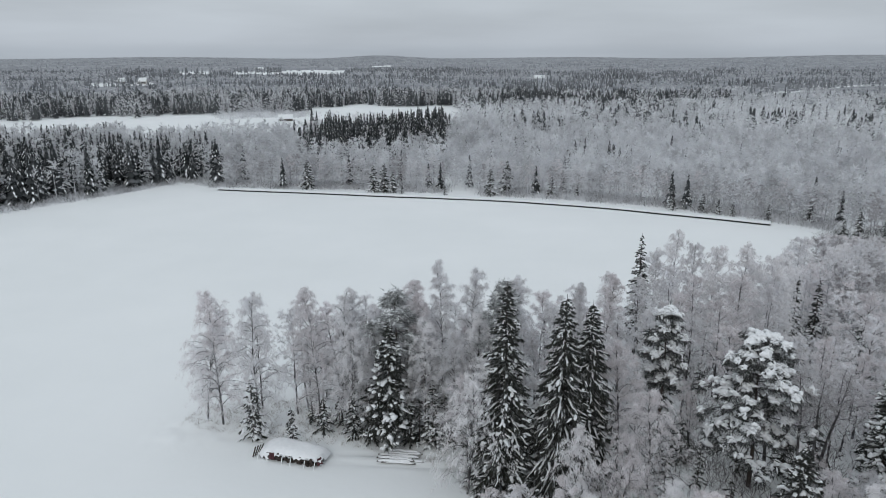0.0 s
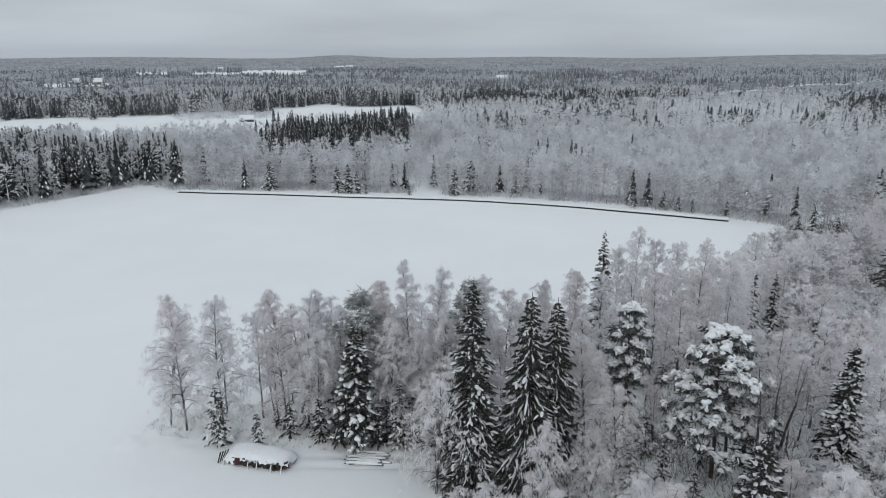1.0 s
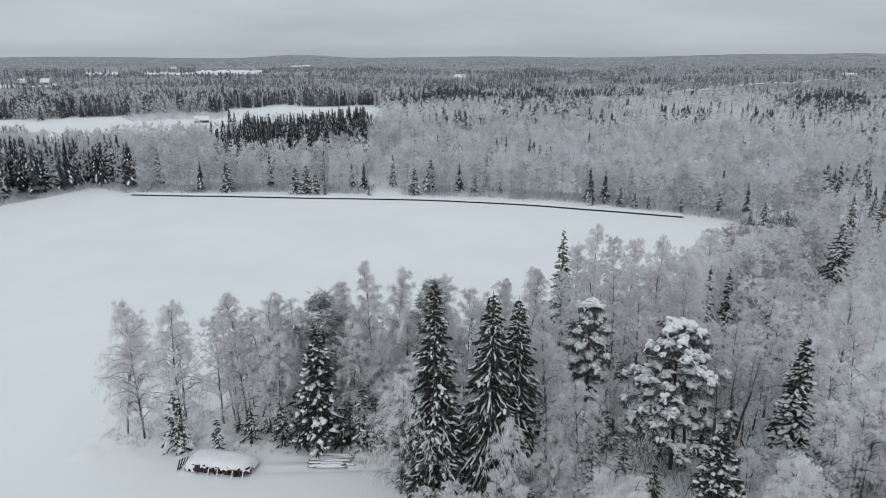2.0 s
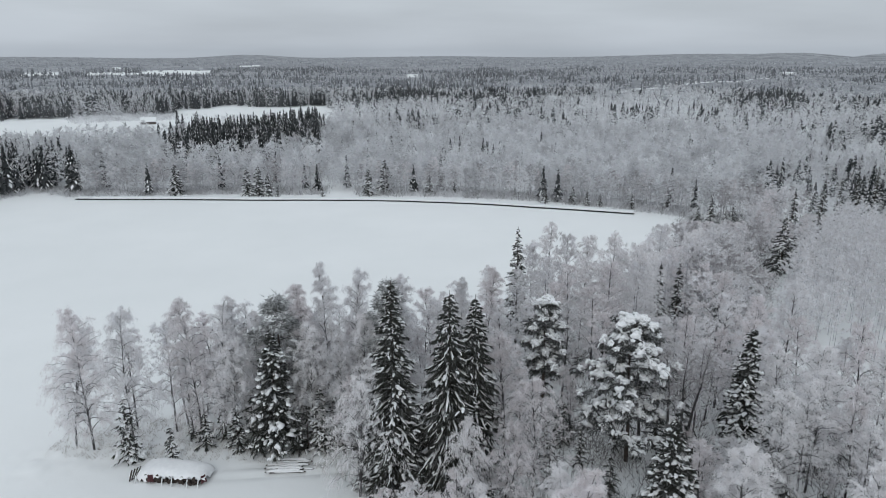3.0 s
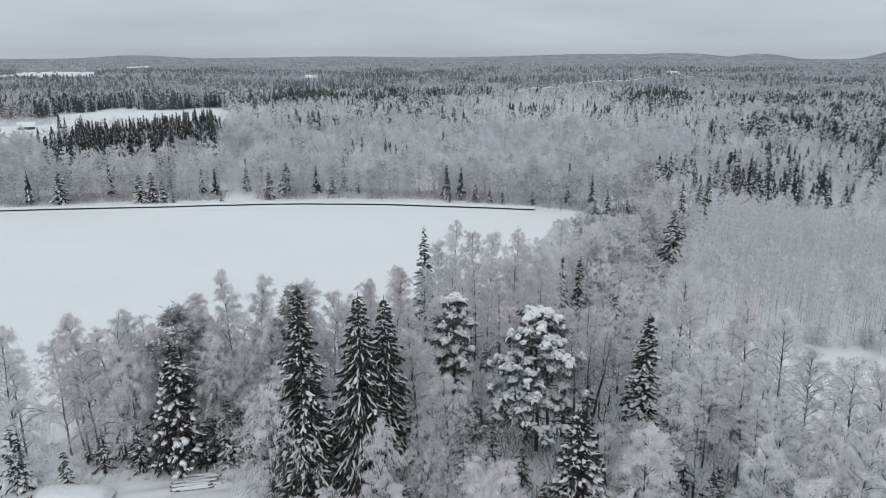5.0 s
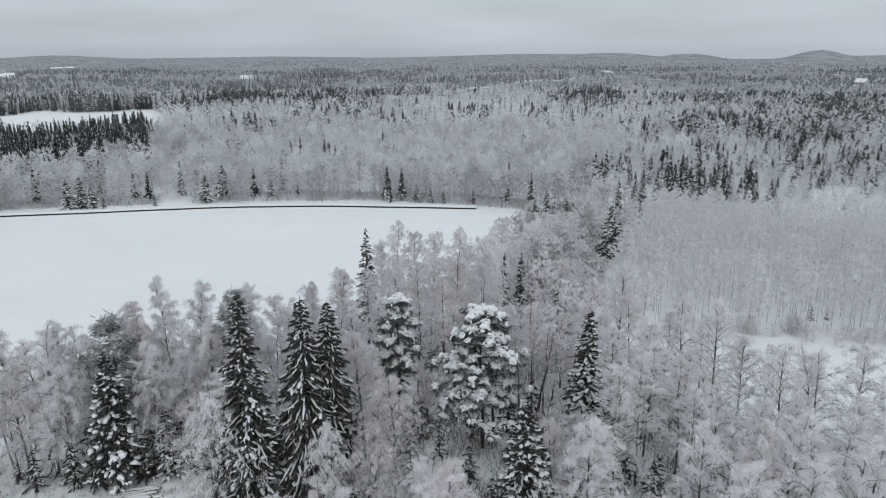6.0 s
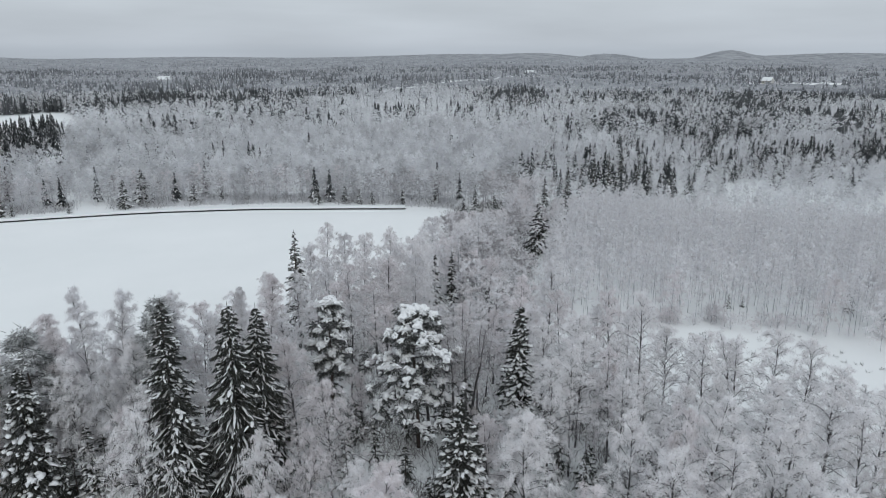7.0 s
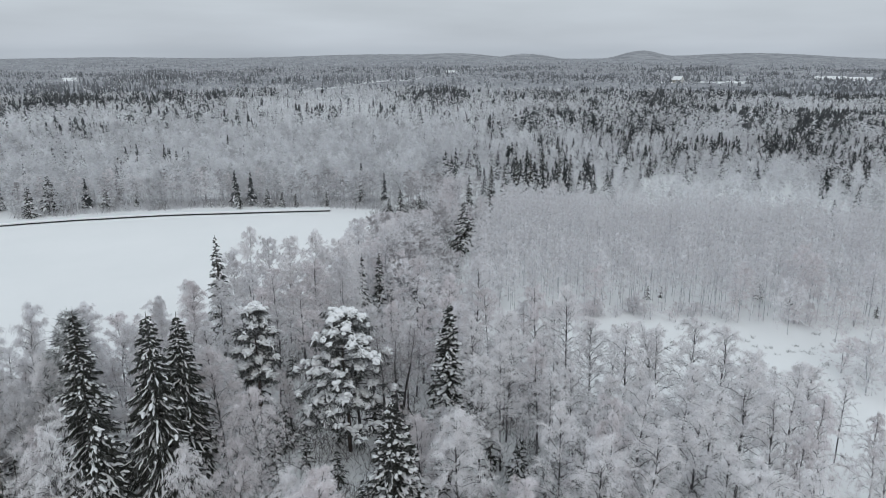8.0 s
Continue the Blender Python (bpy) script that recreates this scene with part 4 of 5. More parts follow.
# dark bare stems that lean out beside the snowy pine
lean_kinds = [birch_meshes(470 + k, M_FROST_THIN, h=13.5, r=1.8, limbs=22, subs=4, twigs=12, thin=0.045, droop=0.2, low=0.5, trunk_r=0.0125)[0] for k in range(2)]
for k, (x, y, lean) in enumerate(((33.4, 57.8, 9), (35.0, 58.6, 12), (36.4, 60.0, 7), (31.6, 60.8, -4))):
    placed_tree("leaning_birch", lean_kinds[k % 2], x, y, (1, 1 - 0.04 * k), 0.5 * k - 1.2, "dark bare leaning birch with little frost on it", "birch tree", "leaning birches", lean)
    hero(x, y, 1.2, math.degrees(math.atan2(3.5 - EYE, math.hypot(x, y))))


def scatter(poly, gap, tries, seed, taken):
    """Random places in a polygon, no closer to one another than gap."""
    rng = np.random.default_rng(seed)
    xs, ys = [p[0] for p in poly], [p[1] for p in poly]
    px, py = rng.uniform(min(xs), max(xs), tries), rng.uniform(min(ys), max(ys), tries)
    ok = inside(poly, px, py)
    cells, out = {}, []
    for x, y in taken:
        cells.setdefault((int(x // gap), int(y // gap)), []).append((x, y))
    for x, y in zip(px[ok].tolist(), py[ok].tolist()):
        i, j = int(x // gap), int(y // gap)
        if all((x - a) ** 2 + (y - b) ** 2 > gap * gap for u in (-1, 0, 1) for v in (-1, 0, 1) for a, b in cells.get((i + u, j + v), ())):
            cells.setdefault((i, j), []).append((x, y))
            out.append((x, y))
    taken += out
    return out


def in_sight(x, y, h, wide):
    """The height to which a tree may grow without standing before the trees that show clearly."""
    d, az = math.hypot(x, y), math.degrees(math.atan2(x, y))
    for a, half, dist, lowest in HEROES:
        if d < dist and abs(az - a) < half + math.degrees(wide / d):
            h = min(h, EYE + d * math.tan(math.radians(lowest)))
    return h


taken = [(t[0], t[1]) for t in TALL_SPRUCES + SMALL_SPRUCES + PINES + GROVE + NEAR + BACK]
mid_kinds = [birch_meshes(400 + k, M_FROST_ROSE if k % 3 == 0 else M_FROST_THICK if k % 2 else M_FROST, h=13.0, r=2.4, limbs=34, subs=7, twigs=34, thin=0.046, droop=0.35 + 0.2 * (k % 3), low=0.22, stems=1 + (k % 4 == 3))[0] for k in range(8)]
next_kinds = [birch_meshes(410 + k, M_FROST if k % 3 else M_FROST_ROSE, h=13.0, r=2.4, limbs=28, subs=6, twigs=28, thin=0.058, droop=0.3 + 0.2 * (k % 3), low=0.22)[0] for k in range(5)]
open_kinds = [birch_meshes(440 + k, M_FROST_ROSE if k == 2 else M_FROST_THICK, h=13.0, r=2.3, limbs=32, subs=7, twigs=28, thin=0.044, droop=0.35 + 0.2 * (k % 3), low=0.24)[0] for k in range(4)]
low_kinds = [birch_meshes(420 + k, M_FROST_THIN if k in (1, 3) else M_FROST_ROSE if k == 2 else M_FROST, M_PALE_BARK, M_PALE_BARK, h=13.0, r=2.9, limbs=19, subs=5, twigs=24, thin=0.088, droop=0.3, low=0.22)[0] for k in range(5)]
bush_kinds = [birch_meshes(430 + k, M_FROST if k % 2 else M_FROST_ROSE, M_PALE_BARK, M_PALE_BARK, h=4.0, r=1.5, limbs=18, subs=4, twigs=16, thin=0.06, droop=0.2, low=0.05, stems=3)[0] for k in range(4)]
FAR_BELT = [(57, 78), (70, 96), (88, 118), (108, 134), (116, 142), (104, 158), (87, 157), (75, 134), (63, 113), (51, 95)]
rng = np.random.default_rng(77)
PINE_FOOT = [(19.5, 55), (21.5, 48), (27, 44), (33, 50), (35, 57), (33.5, 62), (24, 63)]
for i, (x, y) in enumerate(scatter(BELT, 3.5, 9000, 5, taken) + scatter(FAR_BELT, 2.1, 3000, 15, taken)):
    if inside(PINE_FOOT, x, y):
        continue
    d = math.hypot(x, y)
    thin_grove = x < 6 and y > 60
    h = rng.uniform(10.5, 15.0) if not thin_grove else rng.uniform(9, 14.5)
    if d > 92:  # the wood sinks towards the field's corner
        h = rng.uniform(7.5, 10.5) if math.atan2(x, y) > 0.56 else min(h, 40 - 0.222 * d) * rng.uniform(0.8, 1.0)
    h = in_sight(x, y, h, 1.7)
    if h < 2.2 or (EYE - h) / d > 0.74:
        continue
    if h < 6.0 and d < 56 and i % 2:
        continue
    if h < 6.0:
        placed_tree("frosted_sapling", bush_kinds[i % 4], x, y, (h / 4 * 0.9, h / 4), rng.uniform(0, 6.28), "young leafless sapling white with frost", "sapling", "saplings of the wood")
        continue
    kinds = open_kinds if d < 80 and math.atan2(x, y) > 0.66 else mid_kinds if d < 72 else next_kinds if d < 90 else low_kinds
    s = h / 13
    placed_tree("wood_birch", kinds[i % len(kinds)], x, y, (s * rng.uniform(0.9, 1.15), s), rng.uniform(0, 6.28), "leafless birch of the wood covered in hoar frost", "birch tree", "birches of the wood", rng.normal(0, 2))
for i, (x, y) in enumerate(scatter(OPEN_BIRCH, 4.4, 1500, 6, taken)):
    h = in_sight(x, y, rng.uniform(8.5, 11.8), 1.7)
    placed_tree("open_birch", open_kinds[i % 4], x, y, (h / 13 * 0.88, h / 13), rng.uniform(0, 6.28), "slender frosted birch standing in open snow", "birch tree", "birches by the clearing", rng.normal(0, 2))

grove_kinds = [birch_meshes(460 + k, M_FROST_ROSE if k == 1 else M_FROST, h=13.0, r=1.9, limbs=26, subs=6, twigs=20, thin=0.046, droop=0.5, low=0.22)[0] for k in range(4)]
GROVE_BACK = [(-15, 70), (-6, 68.5), (4, 66.5), (9, 70), (12, 76), (0, 79), (-10, 77.5), (-16, 75)]
for i, (x, y) in enumerate(scatter(GROVE_BACK, 1.5, 700, 17, taken)):
    h = in_sight(x, y, rng.uniform(8.5, 13.5), 1.0)
    if h > 5:
        placed_tree("grove_birch", grove_kinds[i % 4], x, y, (h / 13, h / 13), rng.uniform(0, 6.28), "slender frosted birch crowded in the grove", "birch tree", "slender birches of the grove", rng.normal(0, 2))

# the front row of the wood across the field
for i in range(110):
    a = -17.5 + 47.0 * (i + rng.uniform(0, 1)) / 110
    if 0.2 < a < 3.4:
        continue
    x, y = polar(a, float(field_edge(a)) + rng.uniform(1.5, 9.0))
    h = rng.uniform(6.5, 10.5)
    placed_tree("fringe_birch", low_kinds[i % 5], float(x), float(y), (h / 13 * 1.15, h / 13), rng.uniform(0, 6.28), "broad frosted birch in the front row across the field", "birch tree", "birches across the field")

# dark young spruces under the birches
under_kinds = [spruce_meshes(270 + k, h=5.0, r=1.7, gap=0.6, boughs=5, sprays=7, snow=0.06, load=0.16, droop=0.5, thin=0.16) for k in range(3)]
for i, (x, y) in enumerate(scatter([(8, 56), (14, 48), (26, 44), (40, 44), (48, 62), (44, 80), (30, 80), (16, 68)], 2.9, 480, 16, [])):
    h = min(rng.uniform(2.6, 6.0), in_sight(x, y, 9.0, 1.2))
    if h > 1.5 and all((x - t[0]) ** 2 + (y - t[1]) ** 2 > 1.2 for t in taken):
        placed_tree("understory_spruce", under_kinds[i % 3], x, y, (h / 5, h / 5), rng.uniform(0, 6.28), "small dark spruce growing beneath the birches", "spruce tree", "spruces beneath the birches")

FOOT_SPRUCES = [(-8.2, 68.6, 5.6), (-3.9, 68.2, 5.0), (-2.5, 66.4, 5.4), (-7.3, 66.2, 4.6), (-11.4, 69.4, 4.0), (0.2, 66.9, 6.2), (1.6, 65.3, 5.2), (-14.6, 70.4, 3.4), (4.2, 62.6, 4.8),
                (40.2, 44.6, 4.8), (46.8, 43.6, 3.4), (48.5, 45.2, 2.8), (49.2, 38.6, 3.2), (43.5, 40.2, 3.0), (38.0, 38.5, 3.6), (34.5, 42.0, 3.0), (52.0, 33.5, 2.8), (33.0, 47.0, 4.2), (29.5, 47.5, 3.8), (91.5, 71.3, 2.6),
                (94.0, 70.5, 2.2), (63.0, 93.5, 5.2), (70.0, 100.5, 6.0), (75.0, 104.5, 5.2), (79.0, 108.0, 6.5), (86.5, 110.5, 6.0), (89.0, 116.5, 6.4), (95.0, 119.5, 5.6),
                (98.5, 124.0, 6.4), (102.5, 128.5, 6.2), (66.5, 97.5, 4.6), (58.0, 90.5, 4.4), (106.6, 60.7, 4.6), (101.5, 61.5, 2.4), (108.0, 56.0, 3.4), (114.0, 45.3, 2.6)]
for i, (x, y, h) in enumerate(FOOT_SPRUCES):
    placed_tree("foot_spruce", under_kinds[i % 3], x, y, (h / 5, h / 5), i * 1.4, "small dark spruce with a little snow at the trees' foot", "spruce tree", "small spruces at the trees' foot")

# the dense young stand beyond the clearing
young_raw = [birch(450 + k, h=9.6, r=1.55, limbs=14, subs=3, twigs=10, thin=0.12, droop=0.3, low=0.3, trunk_r=0.0042) for k in range(5)]
young_kinds = [[("trunk", a.mesh("trunk", M_PALE_BARK, smooth=True)), ("crown", b.mesh("crown", M_FROST, M_PALE_BARK))] for a, b in young_raw]
stand = sorted(scatter(YOUNG, 1.6, 12000, 8, taken), key=lambda p: math.hypot(*p))
rest_wood, rest_crown = Geo(), Geo()
for i, (x, y) in enumerate(stand):
    s, turn = rng.uniform(0.7, 1.18), rng.uniform(0, 6.28)
    if i < 280:
        placed_tree("young_birch", young_kinds[i % 5], x, y, (s, s), turn, "thin straight young birch in a dense frosted stand", "birch tree", "young birch stand")
    else:
        for geo, raw in zip((rest_wood, rest_crown), young_raw[i % 5]):
            geo.placed(raw, (s, s, s), turn, (x, y, float(land(x, y))))
tagged(new("young_stand_trunks", rest_wood.mesh("young_stand_trunks", M_PALE_BARK)), "crowded thin stems of a young birch stand", "woodland", kind="stuff")
tagged(new("young_stand_crowns", rest_crown.mesh("young_stand_crowns", M_FROST, M_PALE_BARK)), "crowded frosted crowns of a young birch stand", "woodland", kind="stuff")


edge_birch_kinds = [birch_meshes(480 + k, M_FROST if k % 2 else M_FROST_ROSE, M_PALE_BARK, M_PALE_BARK, h=11.0, r=2.8, limbs=30, subs=6, twigs=22, thin=0.075, droop=0.55, low=0.16, trunk_r=0.006)[0] for k in range(3)]
STAND_EDGE = [(94.3, 56.3, 9.5), (96.2, 49.5, 9.0), (99.0, 44.0, 8.5), (103.0, 50.5, 11.0), (111.0, 45.0, 11.0), (106.0, 54.0, 11.5), (78.5, 71.0, 8.5), (114.5, 40.0, 10.0)]
for i, (x, y, h) in enumerate(STAND_EDGE):
    placed_tree("edge_birch", edge_birch_kinds[i % 3], x, y, (h / 11, h / 11), i * 1.9, "frosted birch at the edge of the young stand", "birch tree", "birches at the stand's edge")
BRUSH_LINE = [(66, 76.5), (78, 71.5), (87, 66.5), (95, 56), (108, 46), (118, 30)]
for i in range(64):  # low brush before the stand
    q = rng.uniform(0, 4.999)
    (ax, ay), (bx, by) = BRUSH_LINE[int(q)], BRUSH_LINE[int(q) + 1]
    x, y = ax + (bx - ax) * (q % 1) + rng.normal(0, 1.1), ay + (by - ay) * (q % 1) + rng.normal(0, 1.1)
    h = rng.uniform(1.0, 3.2)
    placed_tree("brush", bush_kinds[i % 4], x, y, (h / 4 * 1.5, h / 4), rng.uniform(0, 6.28), "low frosted brush before the young birch stand", "bush", "brush before the stand")
CLEARING_BUSHES = [(89.5, 38.5, 4.6), (91.5, 36.5, 5.2), (93.0, 39.5, 4.4), (86.5, 34.0, 4.8), (88.0, 31.0, 5.0), (90.5, 33.5, 5.4), (97.0, 36.0, 4.5), (99.5, 34.0, 4.0), (95.0, 33.0, 4.2), (101.0, 38.5, 3.6), (94.0, 30.0, 4.4), (104.0, 41.5, 2.6), (88.5, 63.5, 1.8), (93.0, 57.5, 2.0), (84.5, 66.0, 1.6)]
for i, (x, y, h) in enumerate(CLEARING_BUSHES):
    placed_tree("frosted_bush", bush_kinds[i % 4], x, y, (h / 4 * 1.3, h / 4), i * 2.3, "low bush grey with frost at the clearing", "bush", "bushes at the clearing")


# ---- undergrowth ----
def tufts(name, places, size, per, mat, label, seed, width=0.05, upright=0.8):
    """Tufts of frosted stalks: many thin blades at each place."""
    rng = np.random.default_rng(seed)
    p = np.repeat(np.asarray(places, float), per, 0) + np.concatenate([rng.normal(0, size * 0.45, (len(places) * per, 2)), np.zeros((len(places) * per, 1))], 1)
    p[:, 2] = land(p[:, 0], p[:, 1])
    d = unit(rng.normal(0, 0.6, p.shape) * [1, 1, 0.2] + [0, 0, upright])
    g = Geo()
    spikes(g, p - [0, 0, 0.03], p + d * rng.uniform(0.4, 1.3, (len(p), 1)) * size, width * rng.uniform(0.6, 1.4, len(p)), rng)
    return tagged(new(name, g.mesh(name, mat)), label, "undergrowth", kind="stuff")


def spots(poly, n, seed):
    rng = np.random.default_rng(seed)
    xs, ys = [p[0] for p in poly], [p[1] for p in poly]
    q = np.stack([rng.uniform(min(xs), max(xs), n), rng.uniform(min(ys), max(ys), n), np.zeros(n)], 1)
    return q[inside(poly, q[:, 0], q[:, 1])]


tufts("undergrowth", spots([(1, 62)] + BELT[4:23], 9500, 1), 1.7, 22, M_BRUSH, "bare grey brushwood on the floor of the wood", 41, 0.05)
tufts("dry_grass", spots([(-29, 69.2), (-20, 67.2), (-8, 65.2), (2, 60), (5, 64), (-8, 72), (-20, 76), (-29, 74)], 1500, 2), 0.45, 12, M_GRASS, "frosted dry grass along the grove's edge", 42, 0.035)
tufts("clearing_grass", spots([(60, 76), (86, 64), (106, 43), (96, 28), (80, 30), (72, 48), (64, 64)], 230, 3), 0.5, 14, M_BRUSH, "dry grass tips poking through the clearing's snow", 43, 0.05)
rng2 = np.random.default_rng(9)
ia, idist = rng2.uniform(-17.6, -10.6, 700), rng2.uniform(455, 520, 700)
ix, iy = polar(ia, idist)
tufts("field_scrub", np.stack([ix, iy, 0 * ix], 1), 3.2, 9, M_WOOD_PALE, "grey frosted scrub standing in the far field", 45, 0.22)
ea = np.concatenate([rng2.uniform(-37, -17, 1300), rng2.uniform(-17, 30, 2300)])
ed = field_edge(ea) + rng2.uniform(-4.0, 9, len(ea)) + (ea > -17) * 2.5
ex, ey = polar(ea, ed)
tufts("bare_edge_brush", np.stack([ex, ey, 0 * ex], 1)[::6][(ea[::6] < 0.4) | (ea[::6] > 3.0)], 2.1, 9, M_BRUSH, "bare grey brush along the far edge of the field", 46, 0.09)
tufts("edge_brush", np.stack([ex, ey, 0 * ex], 1)[(ea < 0.4) | (ea > 3.0)], 1.8, 11, M_WOOD_PALE, "frosted brush along the far edge of the field", 44, 0.10)


# ---- the covered log pile and the poles beside it ----
def log_mesh(length, radius, seed):
    rng = np.random.default_rng(seed)
    g = Geo()
    k = 5
    u = np.linspace(-0.5, 0.5, k)
    line = np.stack([u * length, rng.normal(0, radius * 0.12, k), rng.normal(0, radius * 0.12, k)], 1)[None]
    tubes(g, line, radius * (1 - 0.12 * (u + 0.5)), sides=8)
    g.add(np.concatenate([g.verts[0][:8], g.verts[0][-8:]]), [[7, 6, 5, 4, 3, 2, 1, 0], [8, 9, 10, 11, 12, 13, 14, 15]])
    return g.mesh("log", M_LOG)


def snow_loaf(length, width, height, seed, skirt=0.0, front=None, segs=26, ring=14, ragged=0.15):
    """A rounded sheet of lying snow, open below, with an uneven hem that may hang higher in front."""
    g = Geo()
    a = np.linspace(0, np.pi, ring)
    v = []
    rng = np.random.default_rng(seed)
    for i in range(segs):
        u = i / (segs - 1) * 2 - 1
        end = (1 - abs(u) ** 5) ** 0.5 if abs(u) < 1 else 0.03
        hem = rng.normal(0, ragged, 2)
        fore = skirt if front is None or u < -0.5 else front
        for j, t in enumerate(a):
            c, s = math.cos(t), math.sin(t)
            x = u * length / 2
            y = math.copysign(abs(c) ** 0.75, c) * width / 2 * (0.75 + 0.25 * end)
            z = height * (max(s, 0) ** 0.6) * end + 0.14 * float(value_noise(x * 1.3 + 9, y * 1.6, seed)) * end
            if j in (0, ring - 1):
                z = (skirt if j == 0 else fore) + hem[0 if j == 0 else 1]
            v.append((x, y, max(z, fore + 0.05) if 0 < j < ring - 1 and c < -0.3 else z))
    i, j = np.meshgrid(np.arange(segs - 1), np.arange(ring - 1), indexing="ij")
    g.add(v, np.stack([i * ring + j, i * ring + j + 1, (i + 1) * ring + j + 1, (i + 1) * ring + j], -1).reshape(-1, 4))
    return g


PILE_X, PILE_Y = -15.2, 63.6
pile = new("log_pile")
pile.matrix_world = pose(PILE_X, PILE_Y, float(land(PILE_X, PILE_Y)), 0, 0, -17)
tagged(pile, "long pile of logs under a thick snow-covered tarpaulin", "log pile")
log_kinds = [log_mesh(2.6, 0.15 + 0.02 * k, 500 + k) for k in range(3)]
rl = np.random.default_rng(3)
for row in range(3):
    for col in range(17 - row):
        ob = part("log", log_kinds[int(rl.integers(3))], pile)
        ob.matrix_basis = pose(-2.95 + 0.36 * col + 0.18 * row + rl.normal(0, 0.03), rl.normal(0, 0.12), 0.2 + 0.3 * row, 0, 0, 90 + rl.normal(0, 3))
part("snow_cover", snow_loaf(7.1, 3.0, 0.95, 51, skirt=-0.1, front=0.45, ragged=0.16).mesh("snow_cover", M_LOAD, smooth=True), pile, "thick rounded blanket of snow", (0, 0, 0.3))
for x, y, rz, w in ((-1.75, -1.5, 8, 0.5), (3.3, -1.0, 60, 0.5)):
    g = Geo()
    u = np.linspace(0, 1, 6)
    g.add(np.concatenate([np.stack([(u - 0.5) * w, 0.05 * np.sin(u * 9), 0 * u + 1.0], 1), np.stack([(u - 0.5) * w * 1.2, -0.12 + 0.06 * np.cos(u * 11), 0.25 + 0.3 * u * (1 - u)], 1)]),
          [[k, k + 1, k + 7, k + 6] for k in range(5)])
    ob = part("tarpaulin_flap", g.mesh("tarpaulin_flap", M_TARP), pile, "faded red tarpaulin corner hanging out")
    ob.matrix_basis = pose(x, y, 0, 0, 0, rz)
    md = ob.modifiers.new("thickness", "SOLIDIFY")
    md.thickness = 0.02
for k, x in enumerate((-3.3, -0.6, 0.35, 1.9, 3.0)):
    g = Geo()
    tubes(g, np.array([[(x, -1.75, -0.1), (x + 0.05, -1.68, 0.4), (x + 0.1, -1.6, 0.85)]]), 0.05, sides=6)
    part("stake", g.mesh("stake", M_BANK), pile, "snow-crusted leaning stake")
for k in range(4):
    g = Geo()
    tubes(g, np.array([[(-3.75 + 0.16 * k, -1.2 + 0.25 * k, 1.15), (-3.95 + 0.1 * k, -1.5 + 0.2 * k, 0.1)]]), 0.07, sides=6)
    part("prop_pole", g.mesh("prop_pole", M_LOG), pile)

poles = new("pole_stack")
poles.matrix_world = pose(-4.4, 63.4, float(land(-4.4, 63.4)), 0, 0, -6)
tagged(poles, "small stack of long poles with snow on them", "pole stack")
for k in range(9):
    ln = 3.5 + 0.5 * math.sin(k * 2.1)
    yy, zz = (k % 6 - 2.5) * 0.42, 0.07 + 0.15 * (k // 6)
    ob = part("pole", log_mesh(ln, 0.075, 520 + k), poles)
    ob.matrix_basis = pose(0.6 * math.sin(k * 1.7), yy, zz, 0, 0, 5 * math.sin(k * 3.3))
    ob2 = part("snow_cap", snow_loaf(ln * 0.93, 0.2, 0.11, 530 + k, -0.02, None, 14, 7, 0.015).mesh("snow_cap", M_LOAD, smooth=True), poles)
    ob2.matrix_basis = pose(0.6 * math.sin(k * 1.7), yy, zz + 0.05, 0, 0, 5 * math.sin(k * 3.3))


# ---- far buildings ----
def box(w, d, h, z=0.0):
    g = Geo()
    x, y = w / 2, d / 2
    g.add([(-x, -y, z), (x, -y, z), (x, y, z), (-x, y, z), (-x, -y, z + h), (x, -y, z + h), (x, y, z + h), (-x, y, z + h)],
          [[0, 3, 2, 1], [4, 5, 6, 7], [0, 1, 5, 4], [1, 2, 6, 5], [2, 3, 7, 6], [3, 0, 4, 7]])
    return g


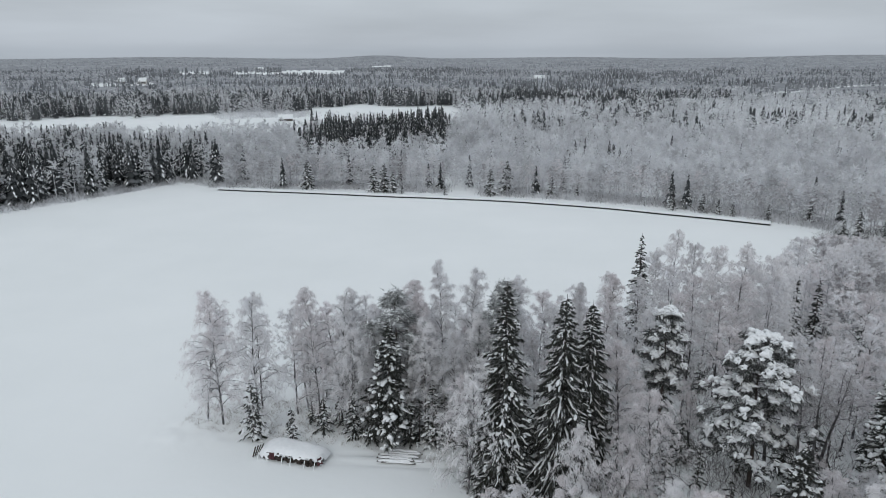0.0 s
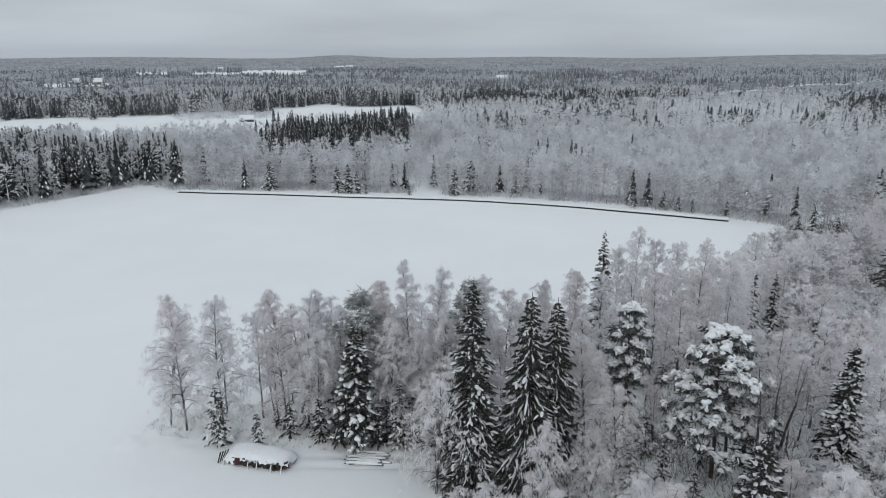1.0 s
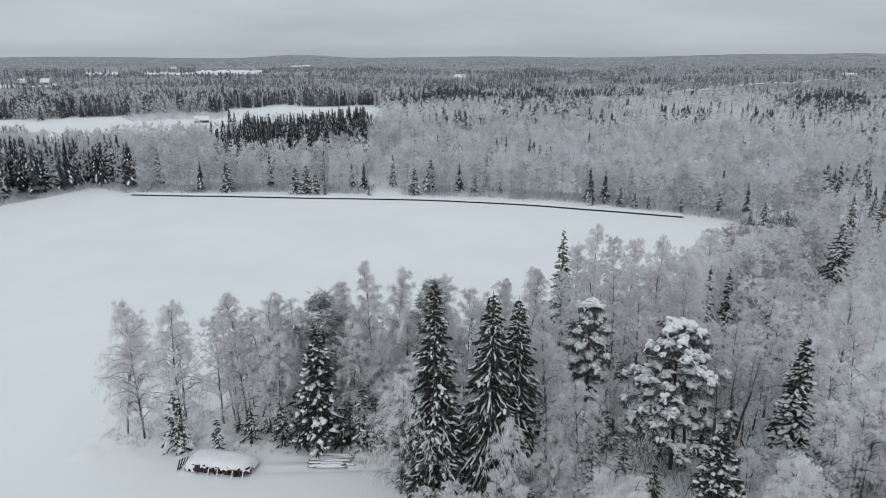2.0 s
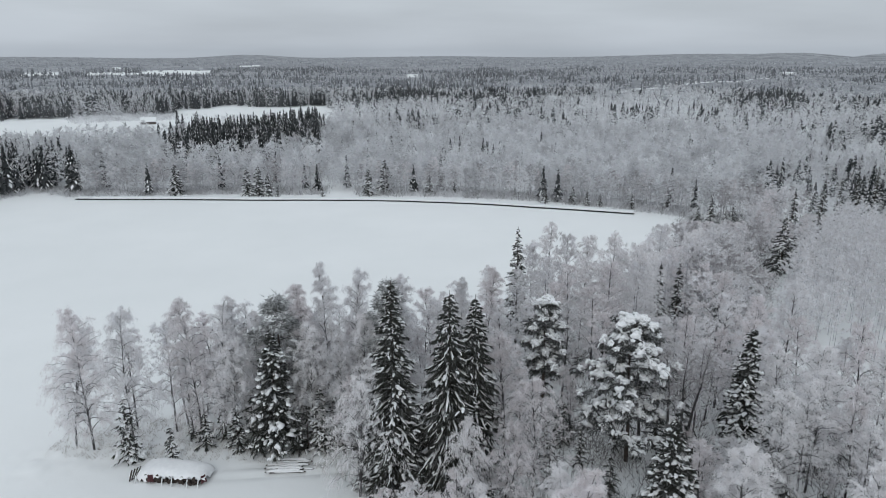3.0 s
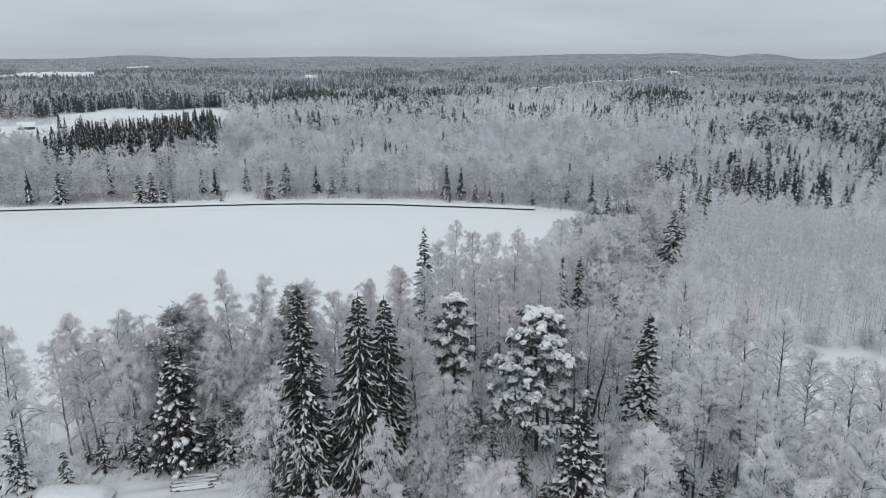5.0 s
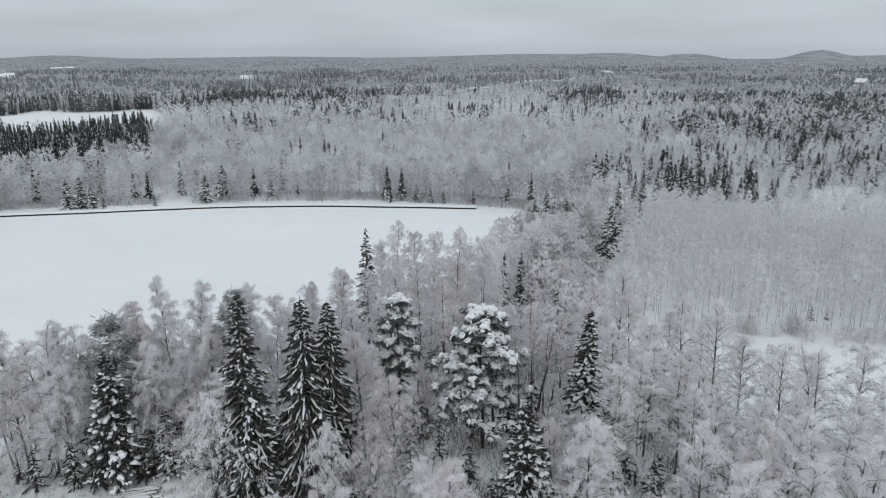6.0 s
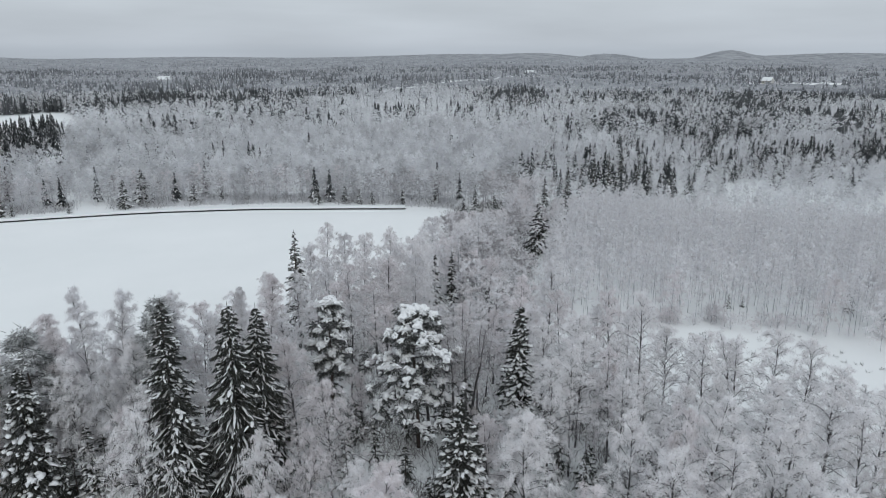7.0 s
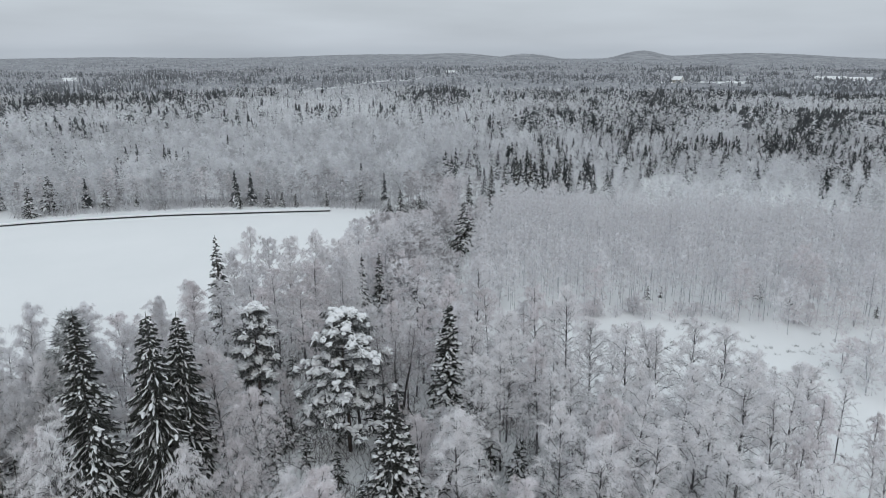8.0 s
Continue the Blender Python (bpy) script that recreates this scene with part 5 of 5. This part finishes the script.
def gable(w, d, eave, ridge, over=0.5, thick=0.3):
    """A ridged roof slab with its overhang; the ridge runs along x."""
    g = Geo()
    x, y = w / 2 + over, d / 2 + over
    low = eave - over * (ridge - eave) / (d / 2)
    top = [(-x, -y, low), (x, -y, low), (x, 0, ridge), (-x, 0, ridge), (x, y, low), (-x, y, low)]
    v = [(a, b, c + thick) for a, b, c in top] + top
    g.add(v, [[0, 1, 2, 3], [3, 2, 4, 5], [9, 8, 7, 6], [11, 10, 8, 9], [0, 6, 7, 1], [5, 4, 10, 11]])
    g.add(v, [[1, 7, 8, 2], [2, 8, 10, 4], [0, 3, 9, 6], [3, 5, 11, 9]])
    return g


def walls(w, d, eave, ridge):
    g = box(w, d, eave)
    x, y = w / 2, d / 2
    g.add([(-x, -y, eave), (-x, y, eave), (-x, 0, ridge)], [[0, 1, 2]])
    g.add([(x, -y, eave), (x, y, eave), (x, 0, ridge)], [[0, 2, 1]])
    return g


def building(name, x, y, turn, w, d, eave, ridge, mat, label, category, openings):
    root = new(name)
    root.matrix_world = pose(x, y, float(land(x, y)) - 0.1, 0, 0, turn)
    tagged(root, label, category)
    part("wall", walls(w, d, eave, ridge).mesh("wall", mat), root)
    part("roof", gable(w, d, eave, ridge).mesh("roof", M_BANK), root, "roof under a thick sheet of snow")
    for kind, ox, oz, ow, oh in openings:
        part(kind, box(ow, 0.12, oh).mesh(kind, M_GLASS if kind == "window" else M_BOARD), root, "", (ox, -d / 2 - 0.04, oz))
    return root


building("hay_barn", -93.9, 425.0, 8, 7.6, 4.6, 1.8, 3.6, M_BOARD, "small grey wooden hay barn with a snowy roof in a field", "barn", [("door", 0.5, 0.1, 2.0, 1.5)])
for az, d, w, turn in ((-5.2, 1640, 22, 15), (-4.4, 1690, 16, -10), (7.6, 1010, 15, 12), (-14.2, 1560, 14, 20), (-22.6, 985, 9, -15), (-24.0, 990, 8, 30), (35.6, 1105, 16, 20), (53.0, 985, 12, -30)):
    x, y = polar(az, d)
    building("farmhouse", float(x), float(y), turn - az, w, w * 0.6, 4.2, 8.0, M_PAINT, "distant pale farmhouse with a snow-covered roof", "house",
             [("window", (q - 1) * w * 0.3, 1.4, 1.6, 1.6) for q in range(3)] + [("door", w * 0.14, 0.1, 1.2, 2.2)])
